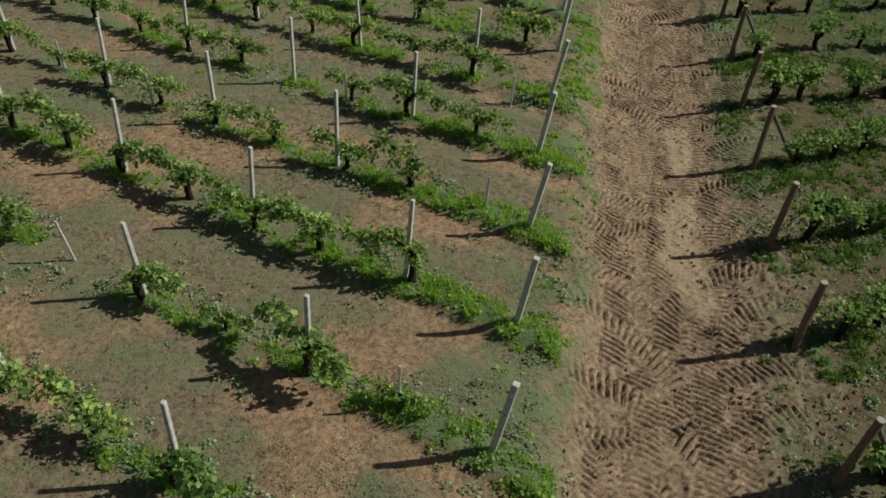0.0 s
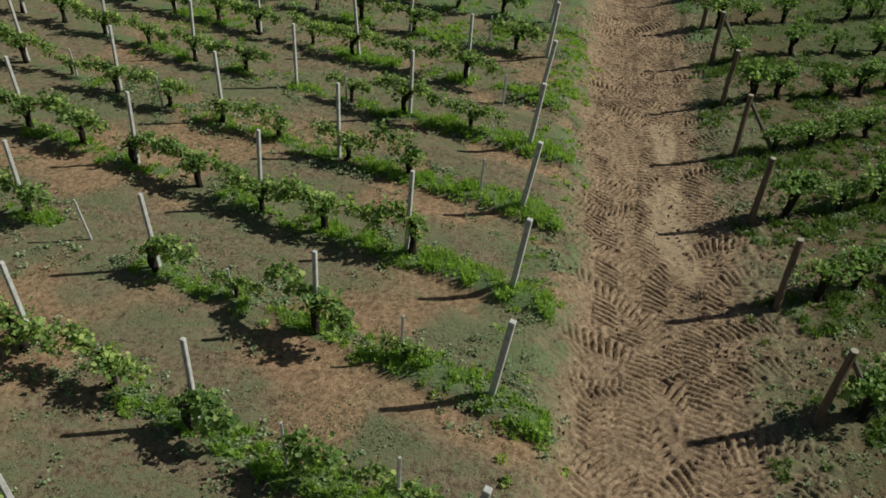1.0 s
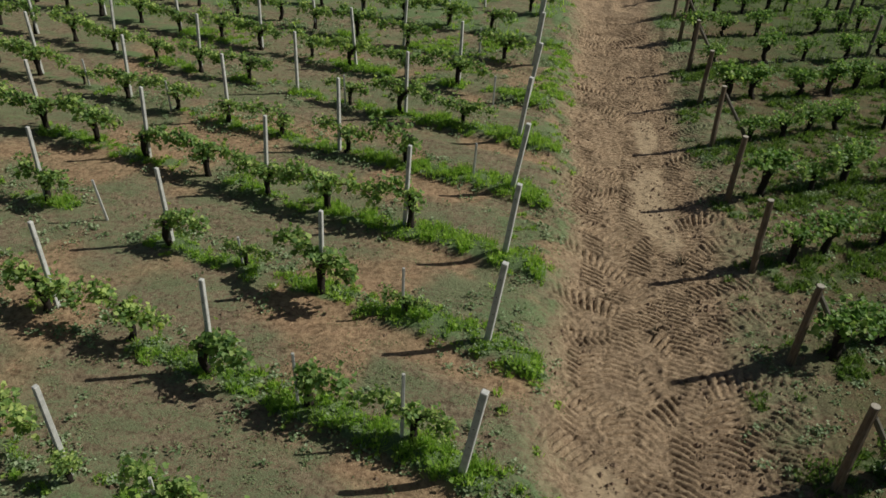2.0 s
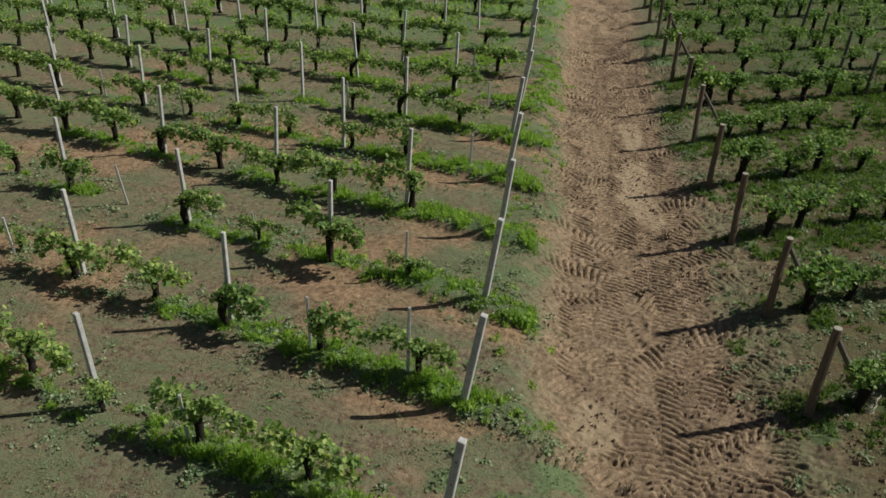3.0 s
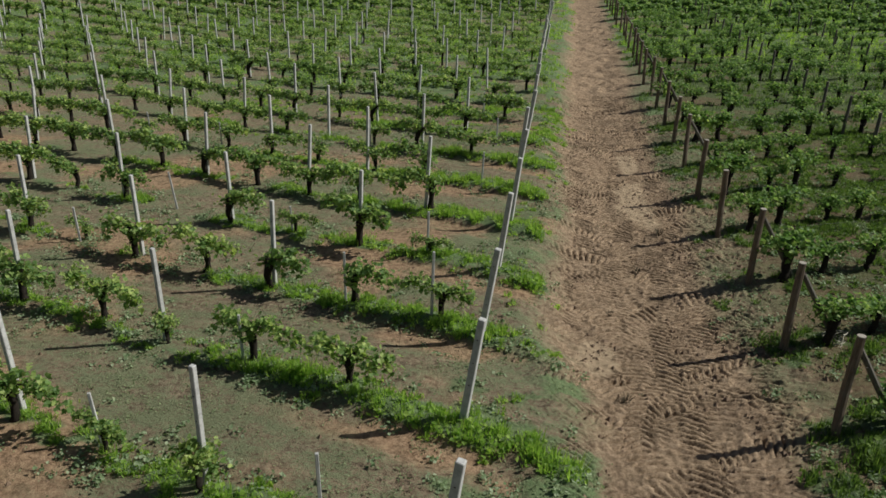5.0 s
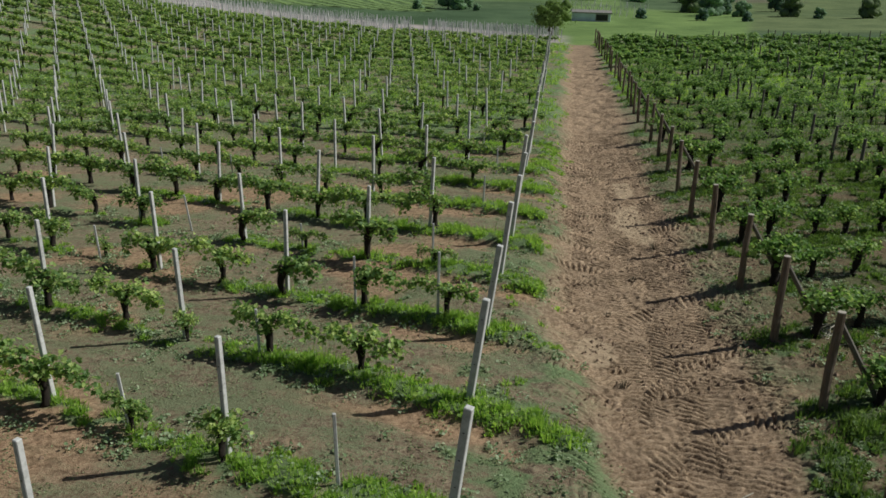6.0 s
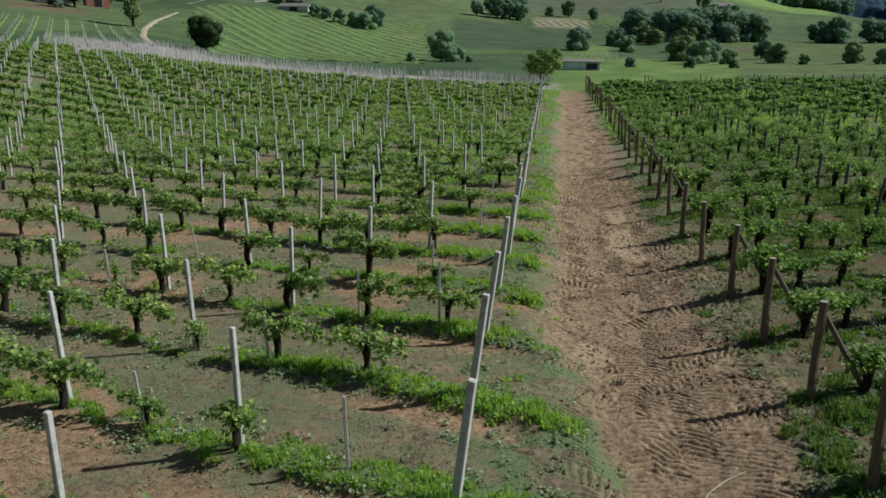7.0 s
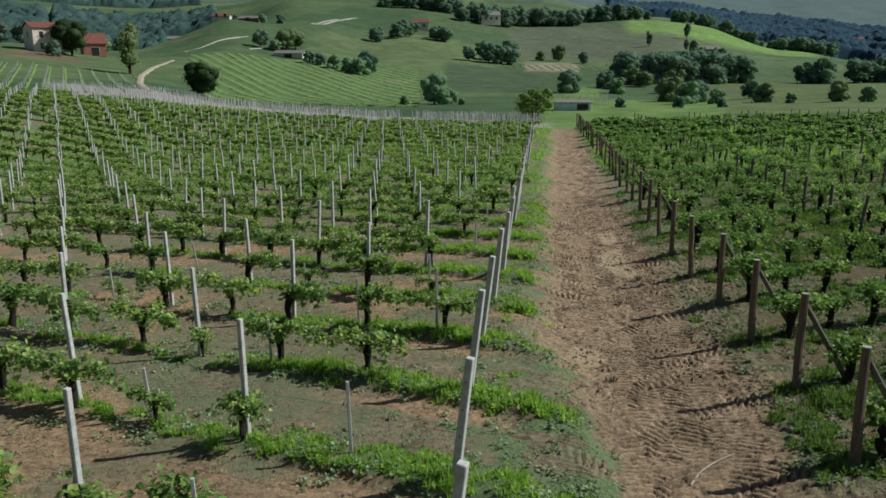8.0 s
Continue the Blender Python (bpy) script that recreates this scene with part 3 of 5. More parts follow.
def surface(name, xs, ys, track):
    """A grid of ground with its cover; track: the finely rutted strip, which sinks into the ground round its edge."""
    x, y = np.meshgrid(xs, ys)
    z = land(x, y)
    tm = track_mask(x, y)
    near = 1 - step(18, 30, y)
    inner = step(0.42, 0.7, x) * (1 - step(5.05, 5.36, x)) * step(-14.0, -13.7, y) * (1 - step(16.7, 17.0, y))
    under = step(0.85, 1.1, x) * (1 - step(4.6, 4.85, x)) * step(-13.5, -13.2, y) * (1 - step(16.2, 16.5, y))
    bank = step(3.5, 4.1, x) * (1 - step(5.0, 6.6, x + 1.6 * (fbm(x * 0.8, y * 0.8, 44) - 0.5))) * (1 - step(2, 9, y))
    wear = np.zeros_like(x)
    bare = sand_patches(x, y)
    if track:
        relief, wear = ribs(xs, ys)
        pressed = step(-0.75, -0.1, x - track_left(y)) * (1 - step(0.6, 1.1, x - track_right(y)))
        z += relief * pressed * (1 - 0.95 * bare) * step(-14.0, -12.2, y) - 0.06 * (1 - inner)
        z += 0.016 * (fbm(x * 19, y * 19, 54, 2) - 0.5)
    else:
        z -= 0.16 * under
        z += 0.34 * tm * step(16.6, 18.2, y) * (1 - step(36, 60, y)) * (fbm(x * 2.6, y * 2.2, 55) - 0.5)
    z += near * (0.028 * (fbm(x * 2.2, y * 2.2, 50) - 0.5) + 0.030 * (fbm(x * 7, y * 7, 51) - 0.5))
    lumps = np.maximum(0, fbm(x * 8, y * 8, 53, 3) - 0.50)
    z += near * 0.15 * lumps * (0.3 + 0.7 * np.maximum(1.1 * bank, tm * (1 - 0.7 * wear)))
    z += 0.09 * grass_mask(x, y) * near * (1 - tm) * fbm(x * 3, y * 3, 52)
    b, r = polar(x, y)
    farm = np.maximum(step(61.5, 63, y + K_LEFT * x) * (x < 3), step(66, 68, y - 0.45 * x) * (x >= 3)) * (y > 20)
    farm = np.maximum(farm, step(160, 200, r))
    clay = step(0.53, 0.68, fbm(x * 0.45 + 3, y * 0.45, 33)) * (1 - tm) * (1 - step(4.2, 5.5, x)) * (1 - step(6, 14, y))
    clay = np.maximum(clay, row_pads(x, y)[1] * (1 - tm))
    clay = np.maximum(clay, tm * bare)
    film = verge_film(x, y) * (0.5 + 0.1 * step(-4, -7, y)) * (1 - 0.8 * row_pads(x, y)[0])
    cover = np.stack([np.maximum(tm, 0.3 * bank) * (1 - 0.6 * verge_film(x, y)), np.maximum(grass_mask(x, y), film), clay, farm], -1)
    # Darker tone sets in past the east bank and fades out farther up
    east_dark = step(4.2, 5.8, x + 1.2 * (fbm(x * 0.7, y * 0.7, 45) - 0.5)) * (1 - step(25, 45, y))
    field = np.concatenate([field_colour(b, r, x, y), east_dark[..., None]], -1)
    ny, nx = x.shape
    i = (np.arange(ny - 1)[:, None] * nx + np.arange(nx - 1)[None]).ravel()
    t = np.concatenate([np.stack([i, i + 1, i + nx + 1], 1), np.stack([i, i + nx + 1, i + nx], 1)])
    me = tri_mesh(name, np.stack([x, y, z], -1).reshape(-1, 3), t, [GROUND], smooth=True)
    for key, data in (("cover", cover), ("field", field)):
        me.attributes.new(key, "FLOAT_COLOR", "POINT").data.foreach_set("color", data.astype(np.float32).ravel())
    return new(name, me)


tagged(surface("ground", np.unique(np.concatenate([growing(-9, 0.13, 1.05, -3500)[::-1], np.arange(-9, 9, 0.11), growing(9, 0.13, 1.05, 3200)])),
               np.unique(np.concatenate([growing(-14, 0.1, 1.07, -400)[::-1], np.arange(-14, 14, 0.085), np.arange(14, 38, 0.17), growing(38, 0.2, 1.04, 4600)])), False),
       "bare reddish-brown vineyard soil with weeds, meadows and green hills", "ground", kind="structure")
tagged(surface("dirt_track", np.arange(0.4, 5.4, 0.027), np.arange(-14.05, 17.05, 0.0185), True),
       "dry brown dirt track pressed with tractor tyre lug marks", "dirt track", kind="structure")

# ---- vines ----
def vine_template(rng, lush):
    """Trunk, canes and foliage of one vine; the row runs along x."""
    h = rng.uniform(0.50, 0.62)
    bend = rng.normal(0, 0.05, 2)
    trunk, canes, green = Buf(), Buf(), Buf()
    s = np.linspace(0, 1, 8)
    spine = np.stack([bend[0] * np.sin(s * 3) * 1.2, bend[1] * np.sin(s * 2.4), s * h], 1)
    trunk.add(*tube(spine, np.array([0.078, 0.062, 0.056, 0.054, 0.055, 0.062, 0.080, 0.062]) * (1.05 if not lush else 1.3), 8, 0.45, rng))
    for _ in range(3):
        d = unit(rng.normal(size=(1, 3)) * (1, 0.6, 0) + (0, 0, 0.7))[0]
        trunk.add(*tube([spine[-2], spine[-1] + d * 0.09, spine[-1] + d * 0.17], np.array([0.042, 0.034, 0.02]) * (1.6 if lush else 1.35), 6, 0.4, rng))
    head = spine[-1] + (0, 0, 0.05)
    sides = [rng.choice([-1, 1])] if not lush and rng.random() < 0.2 else [-1, 1]
    starts = [(head + rng.normal(0, 0.05, 3), 1.0) for _ in range(8 if lush else 7)]
    for side in sides:
        length = rng.uniform(0.6, 0.98) if not lush else rng.uniform(0.35, 0.6)
        u = np.linspace(0, 1, 7)
        arc = head + np.stack([side * length * u, rng.normal(0, 0.04) * u, 0.16 * np.sin(u * 2.4) - 0.12 * u * u], 1)
        canes.add(*tube(arc, np.linspace(0.014, 0.007, 7), 5, 0.2, rng))
        for u0 in np.linspace(0.22, 1.0, 6 if lush else 9):
            starts.append((head + (side * length * u0, 0, 0.16 * math.sin(u0 * 2.4) - 0.12 * u0 * u0), 0.85))
    places, sizes = [], []
    for p, f in starts:
        way = unit(np.array([[rng.normal(0, 0.55), rng.normal(0, 0.45), rng.uniform(0.35 if lush else -0.35, 1.0)]]))[0]
        length = f * rng.uniform(0.16, 0.38) * (1.45 if lush else 1.0)
        u = np.linspace(0, 1, 5)
        droop = np.stack([way[0] * u, way[1] * u, way[2] * u - 0.35 * u * u], 1) * length
        line = p + droop
        canes.add(*tube(line, np.linspace(0.006, 0.003, 5), 3))
        n = rng.integers(15, 22)
        w = rng.random(n) ** 0.8
        at = p + np.stack([way[0] * w, way[1] * w, way[2] * w - 0.35 * w * w], 1) * length + rng.normal(0, 0.07, (n, 3))
        places.append(at)
        sizes.append(rng.uniform(0.062, 0.122, n) * (1.15 - 0.40 * w))
    places, sizes = np.concatenate(places), np.concatenate(sizes)
    green.add(*leaves(rng, places, sizes))
    middle = leaves(rng, places, sizes * 1.15, 1.3, shape=CARD, tris=CARD_T)
    light = leaves(rng, places[::2], sizes[::2] * (3.0 if lush else 2.4), 2.4, shape=CARD, tris=CARD_T)
    return trunk.arrays()[:2], canes.arrays()[:2], green.arrays()[:2], light, middle


# what stands at a place of a near row west of the track, counted from its first post:
# k a bare stake, o a post alone, y a young vine, w a vine tied to a stake, c a vine climbing its post, t a thin one, p a post with its vine
NEAR_ROWS = {2: {1: "w", 2: "o"}, 1: {0: "k", 5: "w", 7: "y"}, -1: {-1: "y", 1: "y", 3: "k"}, -2: {0: "w", 1: "w", 5: "y"},
             -3: {0: "v", 1: "w", 2: "t"}, -4: {-1: "k", 0: "c", 1: "y"}, -5: {0: "k", 1: "w"}}


def left_rows():
    """Every place along the rows west of the track: x, y, row number, whether a post stands there, what grows there."""
    out = []
    for i in range(-6, 25):
        y0 = row_start(i)
        shift = (-1.83 + 0.97 * i) % POST_STEP - POST_STEP
        reach = 22 + 0.74 * max(0, y0 + 18) + 3
        for k in range(-1, int(reach / POST_STEP * 2)):
            x = shift - POST_STEP / 2 * k
            if x > -0.55:
                continue
            post = k % 2 == 0 and x < -1.6 and not (i == -3 and k == 0)
            out.append((x, y0 - K_LEFT * x, i, post, NEAR_ROWS.get(i, {}).get(k, "p" if post else "v")))
    return out


def right_rows():
    out = []
    for i in range(-5, 24):
        y0 = east_y(i)
        x0 = float(east_x(y0))
        reach = 0.40 * max(0, y0 + 22) + 5
        for k in range(int(reach / 0.95)):
            x = x0 + 0.6 + 0.95 * k
            out.append((x, y0 + K_RIGHT * (x - x0), i, k % 6 == 5, "v"))
    return out


def plant(spots, lush, row_turn, many, near_at, label, group):
    rng = np.random.default_rng(21 if lush else 20)
    kinds = [vine_template(rng, lush) for _ in range(12)]
    leaf = LUSH_LEAF if lush else VINE_LEAF
    meshes = [(tri_mesh("vine_trunk", *a, [BARK], smooth=True), tri_mesh("vine_canes", *b, [CANE]), tri_mesh("vine_foliage", *c, [leaf])) for a, b, c, d, e in kinds]
    order = sorted(spots, key=lambda p: math.hypot(p[0] - near_at[0], p[1] - near_at[1]))
    rest, first = [], {}
    for n, (x, y, i, post, kind) in enumerate(order):
        if kind in "ko" or (rng.random() < ((0.05 if x < 8 else 0.14) if lush else 0.06) and (lush or i > 2 or x < -9)):
            continue
        x, y = x + rng.normal(0, 0.14 if lush else 0.06) + (0.01 if post else 0), y + rng.normal(0, 0.06 if lush else 0.035) - (0.10 if post and not lush else 0)
        z = float(land(x, y)) - 0.02
        turn = row_turn + rng.choice([0, math.pi]) + rng.normal(0, 0.12)
        size = (rng.uniform(0.70, 1.12) if lush else rng.uniform(0.80, 1.08)) * (0.55 if kind == "y" else 0.75 if kind == "t" else 0.9 if kind == "w" else 1.0 if lush or i > -4 else 0.92)
        k = int(rng.integers(12))
        if n < many:
            m = Matrix.Translation((x, y, z)) @ Matrix.Rotation(turn, 4, "Z") @ Matrix.Diagonal((size * (0.5 if kind == "c" else 0.35 if kind == "t" else 1.0), size, size, 1))
            if k in first:
                own = first[k].scale
                copy_thing(first[k], m @ Matrix.Diagonal((1 / own.x, 1 / own.y, 1 / own.z, 1)))
            else:
                top = first[k] = tagged(new("grapevine"), label, "grapevine", group)
                for name, me in zip(("trunk", "cane", "foliage"), meshes[k]):
                    part(name, me, top)
                top.matrix_basis = m
                bpy.context.view_layer.update()
        else:
            rest.append((k, x, y, z, turn, size, math.hypot(x - near_at[0], y - near_at[1])))
    buf = Buf()
    for k in range(12):
        some = [r for r in rest if r[0] == k]
        for far in (False, True):
            chosen = [r for r in some if (r[6] > 42) == far]
            if not chosen:
                continue
            a = np.array(chosen)
            m = poses(a[:, 1:4], a[:, 4], a[:, 5])
            green = kinds[k][3] if far else kinds[k][4]
            buf.add(*repeat(*green, m), 0)
            top = 0.40 if far and lush else 0.62
            tv, tt = tube([(0, 0, 0), (0.02, 0, 0.3), (0, 0.02, top)], np.array([0.05, 0.045, 0.06]) * (1.5 if lush else 1.0), 5)
            buf.add(*repeat(tv, tt, m), 1)
    return buf.mesh("far_vines", leaf, BARK)


TURN_LEFT, TURN_RIGHT = math.atan2(K_LEFT, -1), math.atan2(K_RIGHT, 1)
LEFT, RIGHT = left_rows(), right_rows()
me = plant(LEFT, False, TURN_LEFT, 170, (-3, -2), "gnarled pruned grapevine with fresh green leaves on a wire", "vines west of the track")
tagged(new("far_vine_rows", me), "rows of leafy green grapevines running across the slope", "grapevines", kind="stuff")
me = plant(RIGHT, True, TURN_RIGHT, 130, (6, 0), "dense leafy grapevine with a thick dark trunk in grass", "vines east of the track")
tagged(new("far_lush_vine_rows", me), "dense rows of dark green grapevines with grass between", "grapevines", kind="stuff")


# ---- posts, stakes and wires ----
def concrete_post(width, height):
    bm = bmesh.new()
    box(bm, (width, width, height + 0.1), (0, 0, height / 2 - 0.05), 0.008, 0.9)
    for z in (0.62, 0.95, 1.28):
        if z < height:
            box(bm, (0.02, width * 1.04, 0.012), (0, 0, z), 0.0, 1.0, 1)
    return bm_mesh("concrete_post", bm, CONCRETE, STEEL)


def set_posts():
    rng = np.random.default_rng(5)
    line = [concrete_post(0.072, 1.66 + d) for d in (-0.06, 0.0, 0.06)]
    last = concrete_post(0.098, 1.56)
    far = []
    spots = sorted([p for p in LEFT if p[3]], key=lambda p: math.hypot(p[0] + 3, p[1] + 2))
    for n, (x, y, i, _, _) in enumerate(spots):
        lean = rng.normal(0, 0.028, 2)
        x, y = x + rng.normal(0, 0.04), y + rng.normal(0, 0.025)
        z = float(land(x, y))
        if n < 260:
            ob = new("concrete_post", line[n % 3])
            ob.matrix_world = Matrix.Translation((x, y, z)) @ Euler((lean[0], lean[1], TURN_LEFT + rng.normal(0, 0.1))).to_matrix().to_4x4()
            tagged(ob, "slim grey concrete trellis post standing in a vine row", "post", "concrete posts in the vine rows")
        else:
            far.append((x, y, z, lean[0], lean[1]))
    for i in range(-6, 25):
        y0 = row_start(i)
        x = 0.03 + rng.normal(0, 0.04) - 0.018 * max(0, y0) + 0.10 * step(-6, -10, y0) + 0.18 * step(-10.5, -12, y0)
        y = y0 - K_LEFT * x + rng.normal(0, 0.03) - (0.14 if i == -2 else 0)
        ob = new("concrete_end_post", last)
        ob.matrix_world = Matrix.Translation((x, y, float(land(x, y)) - 0.03)) @ Euler((rng.normal(0, 0.02), 0.10 + rng.normal(0, 0.02), -0.24)).to_matrix().to_4x4() @ Matrix.Diagonal((1, 1, 1.1 if i == -5 else 1.0, 1))
        tagged(ob, "pale concrete end post leaning out towards the dirt track", "post", "concrete end posts along the track")
    a = np.array(far)
    v, t = tube([(0, 0, -0.05), (0, 0, 1.6)], 0.05, 4)
    me = tri_mesh("far_posts", *repeat(v, t, poses(a[:, :3], np.full(len(a), 0.6), np.ones(len(a)), a[:, 3:])), [CONCRETE])
    tagged(new("far_concrete_posts", me), "lines of thin grey concrete posts in the vine rows", "posts", kind="stuff")


def set_stakes():
    bm = bmesh.new()
    box(bm, (0.042, 0.042, 0.9), (0, 0, 0.4), 0.005, 0.92)
    me = bm_mesh("vine_stake", bm, CONCRETE)
    for x, y, h, lean in ((-2.35, -4.38, 0.95, 0.02), (-7.45, -0.2, 0.9, 0.12), (-1.35, -2.15, 0.9, 0), (-0.86, 2.72, 0.8, -0.02), (-1.15, -9.65, 0.96, 0.03),
                          (-4.3, -8.62, 0.8, 0.08), (-0.8, -4.85, 1.2, 0), (-3.3, -6.52, 0.8, 0.03), (-8.43, -2.45, 0.75, 0.05), (-0.9, 6.9, 0.8, 0), (-1.7, 10.6, 0.8, 0.02),
                          (-4.4, -1.15, 0.6, 0.05), (-8.62, 5.0, 0.8, 0.04), (-4.55, 6.2, 0.85, 0.02), (-2.06, -11.9, 0.95, 0.05), (-11.4, 6.1, 0.75, 0.06)):
        ob = new("vine_stake", me)
        ob.matrix_world = Matrix.Translation((x, y, float(land(x, y)))) @ Euler((0, -lean, 0.4)).to_matrix().to_4x4() @ Matrix.Diagonal((1, 1, h / 0.85, 1))
        tagged(ob, "short thin grey stake beside a young vine", "stake", "short stakes in the rows")


def set_wooden_posts():
    rng = np.random.default_rng(6)
    posts, braces, caps = [], [], []
    for _ in range(3):
        u = np.linspace(0, 1, 7)[:, None]
        bow = np.concatenate([0.02 * np.sin(u * 3) * rng.normal(), 0.02 * np.sin(u * 4) * rng.normal(), u * 1.6 - 0.06], 1)
        posts.append(tri_mesh("wooden_post", *tube(bow, np.linspace(0.066, 0.054, 7), 9, 0.12, rng), [OLD_WOOD], smooth=False))
        caps.append(tri_mesh("sawn_top", *tube([bow[-1] - (0, 0, 0.01), bow[-1] + (0, 0, 0.004)], 0.055, 9), [SAWN_WOOD]))
        foot, head = np.array([1.0, 0, 0.02]), np.array([0.05, 0, 1.36])
        braces.append(tri_mesh("brace", *tube(foot + (head - foot) * u, np.linspace(0.048, 0.040, 7), 8, 0.12, rng), [GREY_WOOD], smooth=False))
    for i in range(-5, 24):
        y0 = east_y(i)
        x = float(east_x(y0)) + rng.normal(0, 0.03)
        top = tagged(new("wooden_end_post"), "brown weathered wooden end post with a slanting brace", "post", "wooden end posts along the track")
        top.matrix_world = Matrix.Translation((x, y0, float(land(x, y0)) - 0.02)) @ Euler((rng.normal(0, 0.03), -0.03 + rng.normal(0, 0.03), TURN_RIGHT)).to_matrix().to_4x4()
        part("post", posts[i % 3], top)
        part("sawn_top", caps[i % 3], top, "pale sawn end grain")
        if i in (-4, -3, -2, -1, 2, 4) or (i > 4 and rng.random() < 0.45):
            part("brace", braces[(i + 1) % 3], top, "grey wooden brace")
        else:
            top["label"] = "brown weathered wooden end post beside the track"
    mid = tri_mesh("row_post", *tube([(0, 0, -0.05), (0.01, 0, 0.8), (0, 0.01, 1.36)], [0.055, 0.052, 0.048], 8, 0.1, rng), [GREY_WOOD])
    for n, (x, y, i, post, _) in enumerate(sorted([p for p in RIGHT if p[3]], key=lambda p: math.hypot(p[0] - 6, p[1]))):
        x, y = x + 0.3, y + 0.3 * K_RIGHT
        ob = new("wooden_row_post", mid)
        ob.matrix_world = Matrix.Translation((x, y, float(land(x, y)))) @ Euler((rng.normal(0, 0.03), rng.normal(0, 0.03), n)).to_matrix().to_4x4()
        tagged(ob, "dark grey wooden post among dense vines", "post", "wooden posts in the vine rows")


def wires():
    for west in (True, False):
        for i in range(-5, 8):
            y0 = row_start(i) if west else east_y(i)
            a = 0.05 if west else float(east_x(y0))
            buf = Buf()
            xs = a + np.linspace(0, 1, 15) * (-24 if west else 16)
            ys = y0 - K_LEFT * xs if west else y0 + K_RIGHT * (xs - a)
            for h in (0.66, 1.05):
                buf.add(*tube(np.stack([xs, ys, land(xs, ys) + h], 1), 0.0011, 3))
            tagged(new("trellis_wire", buf.mesh("trellis_wire", STEEL)), "thin galvanised wires strung along a vine row", "wire", "trellis wires")


def wire_tangle(x, y):
    """A loose coil of pale twine at the foot of a brace."""
    rng = np.random.default_rng(3)
    buf, z = Buf(), float(land(x, y))
    for _ in range(9):
        a = rng.uniform(0, 6.28) + np.linspace(0, rng.uniform(2, 5), 12)
        r = rng.uniform(0.06, 0.18) * (1 + 0.3 * np.sin(3 * a))
        buf.add(*tube(np.stack([x + r * np.cos(a), y + r * np.sin(a), z + 0.03 + rng.uniform(0.02, 0.22) * (0.5 + 0.5 * np.sin(a + rng.uniform(0, 6)))], 1), 0.007, 4))
    tagged(new("twine_tangle", buf.mesh("twine_tangle", TWINE)), "tangle of pale grey twine at the foot of a brace", "twine")


def dry_cane(points):
    """A pruned vine cane left lying on the track."""
    p = np.array([(x, y, float(land(x, y)) + 0.02) for x, y in points])
    u = np.linspace(0, len(p) - 1, 16)
    line = np.stack([np.interp(u, np.arange(len(p)), p[:, k]) for k in range(3)], 1)
    line[1:-1] = (line[:-2] + line[1:-1] * 2 + line[2:]) / 4
    tagged(new("dry_cane", tri_mesh("dry_cane", *tube(line, np.linspace(0.012, 0.006, 16), 6), [TWINE])), "pale dry vine cane lying on the dirt track", "cane")


wire_tangle(5.55, -4.15)
dry_cane(((2.96, -9.38), (3.12, -9.05), (3.34, -8.8), (3.62, -8.59)))
set_posts()
set_stakes()
set_wooden_posts()
wires()


# ---- grass, weeds and clods ----
def scatter(rng, n, x0, x1, y0, y1, chance):
    x, y = rng.uniform(x0, x1, n), rng.uniform(y0, y1, n)
    keep = rng.random(n) < chance(x, y)
    return x[keep], y[keep]


def tufts():
    """Tufts of a score of blades each, thick where the mask is high."""
    rng = np.random.default_rng(8)
    west, east = Buf(), Buf()
    for n, box_, size, blades in ((58000, (-11, 15, -14, 12), 1.15, 34), (24000, (-40, 26, 12, 62), 2.0, 9)):
        x, y = scatter(rng, n, *box_, lambda a, b: grass_mask(a, b) ** 1.2)
        m = np.clip(grass_mask(x, y), 0, 1)
        tall = size * (0.5 + 0.6 * m) * (0.5 + 1.1 * fbm(x * 1.8, y * 1.8, 71)) * rng.uniform(0.6, 1.3, len(x))
        x, y, tall = (np.repeat(v, blades) for v in (x, y, tall))
        k = len(x)
        a, d = rng.uniform(0, 2 * np.pi, k), size * 0.08 * rng.random(k)
        x, y = x + np.cos(a) * d, y + np.sin(a) * d
        z = land(x, y) + 0.02
        a = a + rng.normal(0, 0.7, k)
        side = np.stack([-np.sin(a), np.cos(a), 0 * a], 1)
        fall = rng.uniform(0.1, 1.7, k)
        along = unit(np.stack([np.cos(a) * fall, np.sin(a) * fall, np.ones(k)], 1))
        length = tall * rng.uniform(0.05, 0.15, k)
        normal = unit(np.cross(along, side) * (-1.0))
        wide = rng.uniform(0.010, 0.022, k) * size
        at = np.stack([x, y, z], 1)
        # East of the track the blades take the darker copy, shade included
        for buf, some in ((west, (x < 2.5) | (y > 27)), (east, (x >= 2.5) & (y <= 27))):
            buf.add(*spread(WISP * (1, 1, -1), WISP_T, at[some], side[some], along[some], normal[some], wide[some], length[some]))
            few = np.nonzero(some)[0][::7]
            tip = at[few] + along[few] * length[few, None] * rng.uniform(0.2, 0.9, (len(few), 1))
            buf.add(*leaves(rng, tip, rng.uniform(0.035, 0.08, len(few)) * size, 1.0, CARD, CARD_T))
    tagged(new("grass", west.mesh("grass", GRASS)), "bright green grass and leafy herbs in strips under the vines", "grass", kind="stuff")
    tagged(new("rough_grass", east.mesh("rough_grass", DARK_GRASS)), "dark grass between the dense vines, their shade put into its colour", "grass", kind="stuff")


